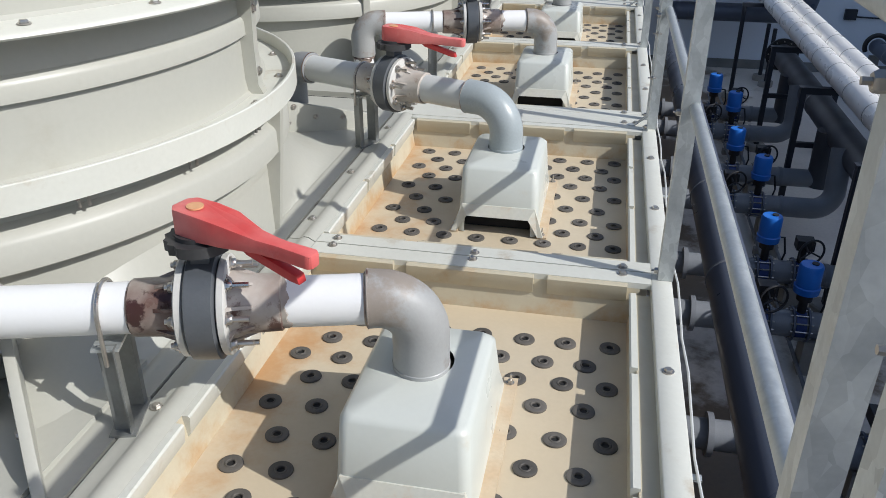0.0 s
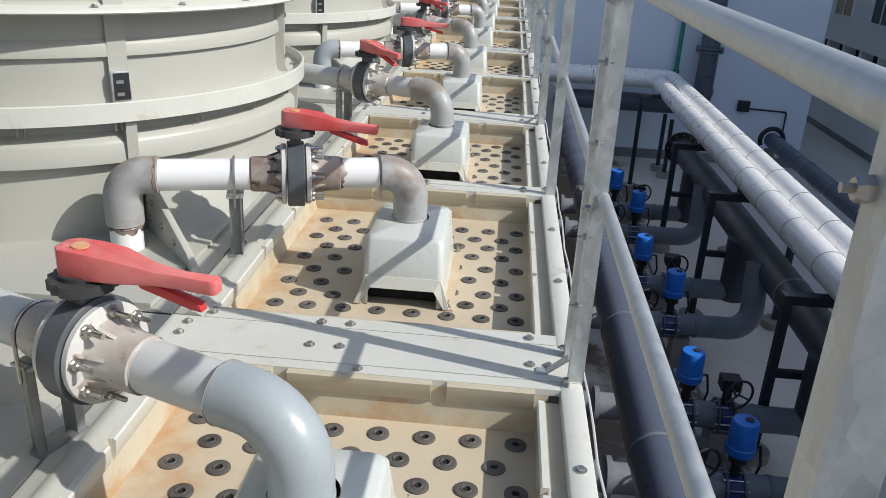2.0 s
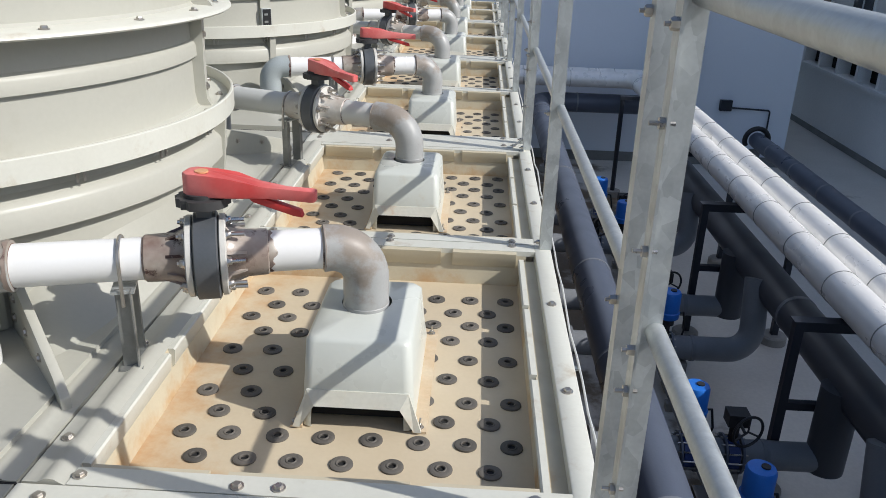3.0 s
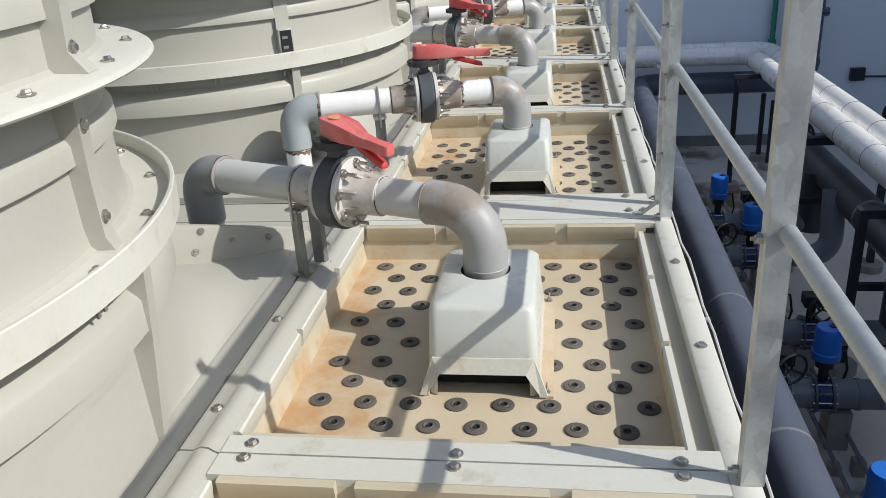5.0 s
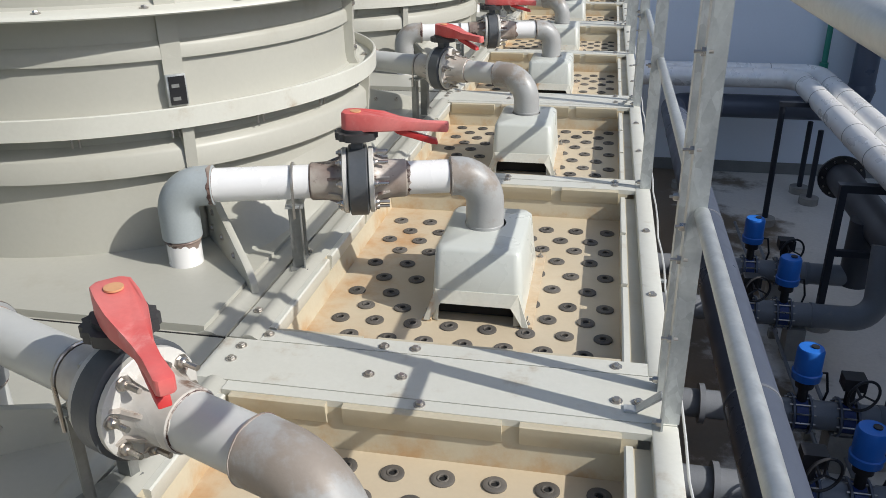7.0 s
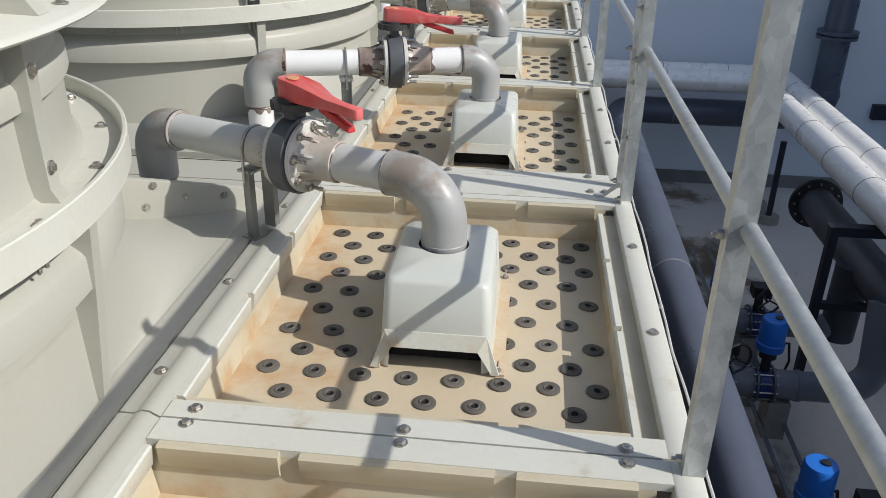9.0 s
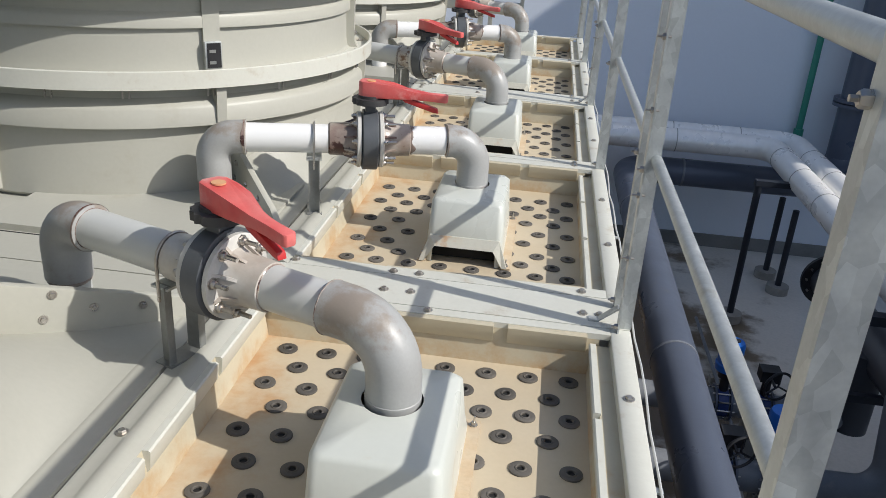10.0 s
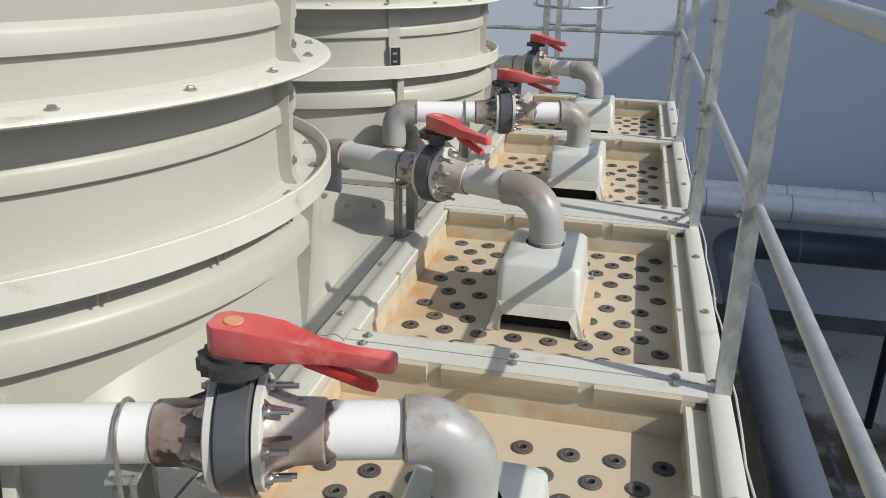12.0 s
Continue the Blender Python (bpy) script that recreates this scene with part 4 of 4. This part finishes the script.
banded(big, 0.205, GREY_PIPE, "header_pipe", "large slate grey plastic header pipe beside the towers", "pipe",
       [((1.06, y, BIG_Z), (0, 1, 0)) for y in (-4.8, -1.0, 2.9, 4.83, 6.75, 10.3, 14.2)] + [((1.9, 16.1, BIG_Z), (1, 0, 0))], half=0.016)
DZ = -2.53
banded([(3.2, -12, DZ), (3.2, 13.0, DZ)], 0.21, GREY_DARK, "header_pipe", "dark slate header pipe on steel stands under the clad pipes", "pipe",
       [((3.2, y, DZ), (0, 1, 0)) for y in (0.2, 3.4, 6.5, 9.6)])
ef = thing("blind_flange", (3.2, 13.0, DZ), "dark blind flange closing the header pipe", "flange")
part("disc", tubed([(0, 0, 0), (0, 0.004, 0), (0, 0.05, 0), (0, 0.054, 0)], [0.30, 0.31, 0.31, 0.30], 32), BLACK, ef)
ebolt = part("bolt", tubed([(0.26, -0.03, 0), (0.26, 0.09, 0)], 0.014, 6), STEEL, ef)
for i in range(1, 12):
    shared("bolt", ebolt, ef, Matrix.Rotation(radians(30 * i), 4, 'Y'))
for x, yt, zz in ((3.07, 15.85, -1.747), (3.455, 16.28, -1.747)):
    pts = [(x, -12, zz)] + bend((x, 0, zz), (x, yt, zz), (-3, yt, zz), 0.32) + [(-6, yt, zz)]
    seams = [((x, y, zz), (0, 1, 0)) for y in np.arange(-5.3, 15.4, 0.98)] + [((xx, yt, zz), (1, 0, 0)) for xx in np.arange(-4.2, x - 0.5, 0.98)]
    banded(pts, 0.167, CLADDING, "clad_pipe", "insulated pipe in dented aluminium cladding with lapped seams", "pipe", seams, 0.171, ZINC_DULL, "clad pipes", 0.006)
x, zz = 5.55, -2.75
banded([(x, -12, zz), (x, 15.2, zz)], 0.16, GREY_PIPE, "drain_pipe", "blue-grey plastic pipe on the yard floor", "pipe", [((x, y, zz), (0, 1, 0)) for y in np.arange(-4, 15, 1.3)])
arch = thing("pipe_saddle", (5.55, 15.2, FLOOR_Z), "black arched saddle round the end of the pipe", "pipe saddle")
part("saddle", tubed([(0.24 * math.cos(radians(a)), 0, 1.05 + 0.24 * math.sin(radians(a))) for a in range(-30, 211, 15)], 0.05, 10), BLACK, arch)
part("leg", boxed((-0.1, -0.05, 0), (0.1, 0.05, 0.85)), PLINTH, arch)


def stand():
    s = thing("pipe_stand", (2.62, 0, FLOOR_Z), "dark navy steel pipe stand on round concrete footings", "pipe stand", "pipe stands")
    top = 1.874
    for x in (0, 1.15):
        p = part("upright", boxed((x - 0.04, -0.04, 0.08), (x + 0.04, 0.04, top)), NAVY_STEEL, s)
        part("footing", tubed([(x, 0, 0), (x, 0, 0.10), (x, 0, 0.12)], [0.17, 0.17, 0.15], 20), PAD, s)
    part("crossbeam", boxed((0.04, -0.04, top - 0.09), (1.11, 0.04, top)), NAVY_STEEL, s)
    part("crossbeam", boxed((0.04, -0.035, 0.98), (1.11, 0.035, 1.055)), NAVY_STEEL, s)
    part("cap_plate", boxed((-0.06, -0.06, top + 0.001), (0.75, 0.06, top + 0.012)), NAVY_STEEL, s)
    return s


st = stand()
st.location.y = -0.95
for y in (2.1, 5.15, 8.3, 10.9):
    copy_thing(st, pose(2.62, y, FLOOR_Z))
wst = thing("pipe_stand", (2.55, 14.3, FLOOR_Z), "slim navy steel stand under the cross pipe", "pipe stand", "pipe stands")
for x, y, h in ((0, 0, 2.0), (0.85, 1.65, 1.3), (0.9, 1.1, 1.3), (-1.2, 1.6, 1.3)):
    part("upright", tubed([(x, y, 0.1), (x, y, h)], 0.045, 12), NAVY_STEEL, wst)
    part("footing", tubed([(x, y, 0), (x, y, 0.12)], 0.16, 20), PAD, wst)
part("crossbeam", boxed((-0.05, -0.05, 1.95), (0.6, 0.05, 2.02)), NAVY_STEEL, wst)


def flanged_valve(parent_name, x, y, z, gear):
    """A blue flanged valve on a branch line along x; gear: handwheel instead of actuator."""
    v = thing(parent_name, (x, y, z), "deep blue butterfly valve with black gear handwheel" if gear else "deep blue butterfly valve with bright blue electric actuator", "valve", "yard valves")
    part("valve_body", tubed([(-0.05, 0, 0), (0.05, 0, 0)], 0.155, 28), BLUE_VALVE, v)
    for s in (-1, 1):
        f = part("flange_ring", tubed([(s * 0.065, 0, 0), (s * 0.085, 0, 0)], 0.185, 28), GREY_PIPE, v)
    b0 = part("tie_bolt", tubed([(-0.11, 0.165, 0), (0.11, 0.165, 0)], 0.009, 6), STEEL, v)
    for i in range(1, 12):
        shared("tie_bolt", b0, v, Matrix.Rotation(radians(30 * i), 4, 'X'))
    part("neck", tubed([(0, 0, 0.14), (0, 0, 0.33)], 0.045, 14), BLACK, v)
    if gear:
        part("gearbox", boxed((-0.09, -0.08, 0.33), (0.10, 0.08, 0.45)), BLACK, v, bev=0.012)
        part("spindle", tubed([(0, -0.07, 0.39), (0, -0.24, 0.39)], 0.014, 10), BLACK, v)
        wheel = bmesh.new()
        tube(wheel, [(0.15 * math.cos(radians(a)), -0.24, 0.39 + 0.15 * math.sin(radians(a))) for a in range(0, 361, 15)], 0.013, 8, caps=False)
        for a in (90, 210, 330):
            tube(wheel, [(0, -0.24, 0.39), (0.15 * math.cos(radians(a)), -0.24, 0.39 + 0.15 * math.sin(radians(a)))], 0.010, 6)
        w = part("handwheel", wheel, BLACK, v)
        w.matrix_local = Matrix.Translation((-0.05, 0, 0)) @ Matrix.Rotation(radians(20), 4, 'Z')
    else:
        part("gear_stem", tubed([(0, 0, 0.30), (0, 0, 0.40)], 0.08, 18), BLACK, v)
        part("actuator", tubed([(0, 0, 0.385), (0, 0, 0.39), (0, 0, 0.46), (0, 0, 0.47), (0, 0, 0.68), (0, 0, 0.705), (0, 0, 0.71)], [0.11, 0.125, 0.13, 0.118, 0.118, 0.105, 0.04], 24), BLUE, v, "bright blue actuator drum")
        part("position_cap", tubed([(0.03, 0, 0.70), (0.03, 0, 0.722)], 0.035, 14), BLACK, v)
        part("cable_gland", tubed([(0.1, 0.05, 0.42), (0.2, 0.09, 0.40), (0.24, 0.10, 0.2), (0.2, 0.1, 0.0)], 0.012, 8), BLACK, v)
    return v


BZ = FLOOR_Z + 0.55


def branch(y, kind):
    """Cross line from the header beside the towers to the one on stands."""
    b = thing("branch_pipe", (1.02, y, BZ), "slate grey cross pipe between the headers", "pipe", "branch pipes")
    if kind == 0:
        path = [(-0.75, 0, 0), (1.95, 0, 0)]
        part("pipe", tubed(path, 0.135, 24), GREY_BRANCH, b)
        part("joint_band", tubed([(1.45, 0, 0), (1.50, 0, 0)], 0.145, 24), BAND, b)
        part("riser", tubed([(2.04, 0, -0.1)] + [(2.04, 0, 0.75)], 0.175, 24), GREY_DARK, b)
    else:
        path = [(-0.75, 0, 0), (1.2, 0, 0)] + bend((1, 0, 0), (1.98, 0.0, 0), (1.98, 0.25, 0.75), 0.28) + [(2.0, 0.26, 0.80)]
        part("pipe", tubed(path, 0.14, 24), GREY_BRANCH, b)
        part("joint_band", tubed([(1.28, 0, 0), (1.32, 0, 0)], 0.150, 24), BAND, b)
    f = part("flange_ring", tubed([(-0.12, 0, 0), (-0.07, 0, 0)], 0.19, 24), BAND, b)
    part("saddle_block", boxed((1.05, -0.12, -0.55), (1.25, 0.12, -0.14)), PAD, b)
    return b


b1, b2 = branch(5.02 - 3.13 * 3, 0), branch(3.87 - 3.13 * 3, 1)
va, vb, vc = flanged_valve("flanged_valve", 1.80, 5.02 - 3.13 * 3, BZ, False), flanged_valve("flanged_valve", 2.20, 5.02 - 3.13 * 3, BZ, True), flanged_valve("flanged_valve", 2.0, 3.87 - 3.13 * 3, BZ, False)
vd = flanged_valve("flanged_valve", 1.62, 3.87 - 3.13 * 3, BZ, True)
for k in range(1, 6):
    for o in (b1, b2, va, vb, vc, vd):
        copy_thing(o, Matrix.Translation(o.location + Vector((0, 3.13 * k, 0))))
# small conduits along the floor
for z, x in ((0.12, 2.05), (0.18, 2.25)):
    o = thing("conduit", (x, -8, FLOOR_Z + z), "thin pale conduit along the yard floor", "conduit", "floor conduits")
    part("pipe", tubed([(0, 0, 0), (0, 22, 0)], 0.022, 10), BAND, o)
    clip = part("block", boxed((-0.05, 0.5, -z), (0.05, 0.6, -0.02)), PAD, o)
    for i in range(1, 11):
        shared("block", clip, o, pose(0, 2 * i, 0))

# ---- on the far wall ----
fp = thing("fall_pipe", (4.27, 16.55, -2.2), "slate grey vertical pipe with a bolted flange", "pipe")
part("pipe", tubed([(0, 0, 0), (0, 0, 8)], 0.21, 28), GREY_PIPE, fp)
part("reducer", tubed([(0, 0, -0.3), (0, 0, 0.15), (0, 0, 0.25)], [0.14, 0.24, 0.215], 28), GREY_PIPE, fp)
for z in (1.02, 1.09):
    part("flange_ring", tubed([(0, 0, z), (0, 0, z + 0.05)], 0.30, 28), GREY_PIPE, fp)
gp = thing("water_line", (3.67, 16.85, -1.75), "thin green water pipe clipped to the wall", "pipe")
part("pipe", tubed([(0, 0, 0), (0, 0, 2.2)] + bend((0, 0, 2.2), (0, 0, 2.75), (1, 0, 2.75), 0.1) + [(0.6, 0, 2.75)], 0.05, 14), GREEN, gp)
part("coupling", tubed([(0, 0, -0.1), (0, 0, 0.1)], 0.075, 14), GREEN, gp)
part("coupling", tubed([(0, 0, 1.6), (0, 0, 1.72)], 0.065, 14), GREEN, gp)
jb = thing("junction_box", (5.35, WALL_Y - 0.06, -2.4), "small dark junction box with a bent conduit on the wall", "junction box")
part("box", boxed((-0.13, -0.05, -0.12), (0.13, 0.055, 0.12)), NAVY_STEEL, jb, bev=0.01)
part("conduit", tubed([(0.13, 0, -0.05)] + bend((0, 0, -0.08), (1.0, 0, -0.08), (1.0, 0, -1), 0.06) + [(1.0, 0, -0.75)], 0.02, 8), NAVY_STEEL, jb)
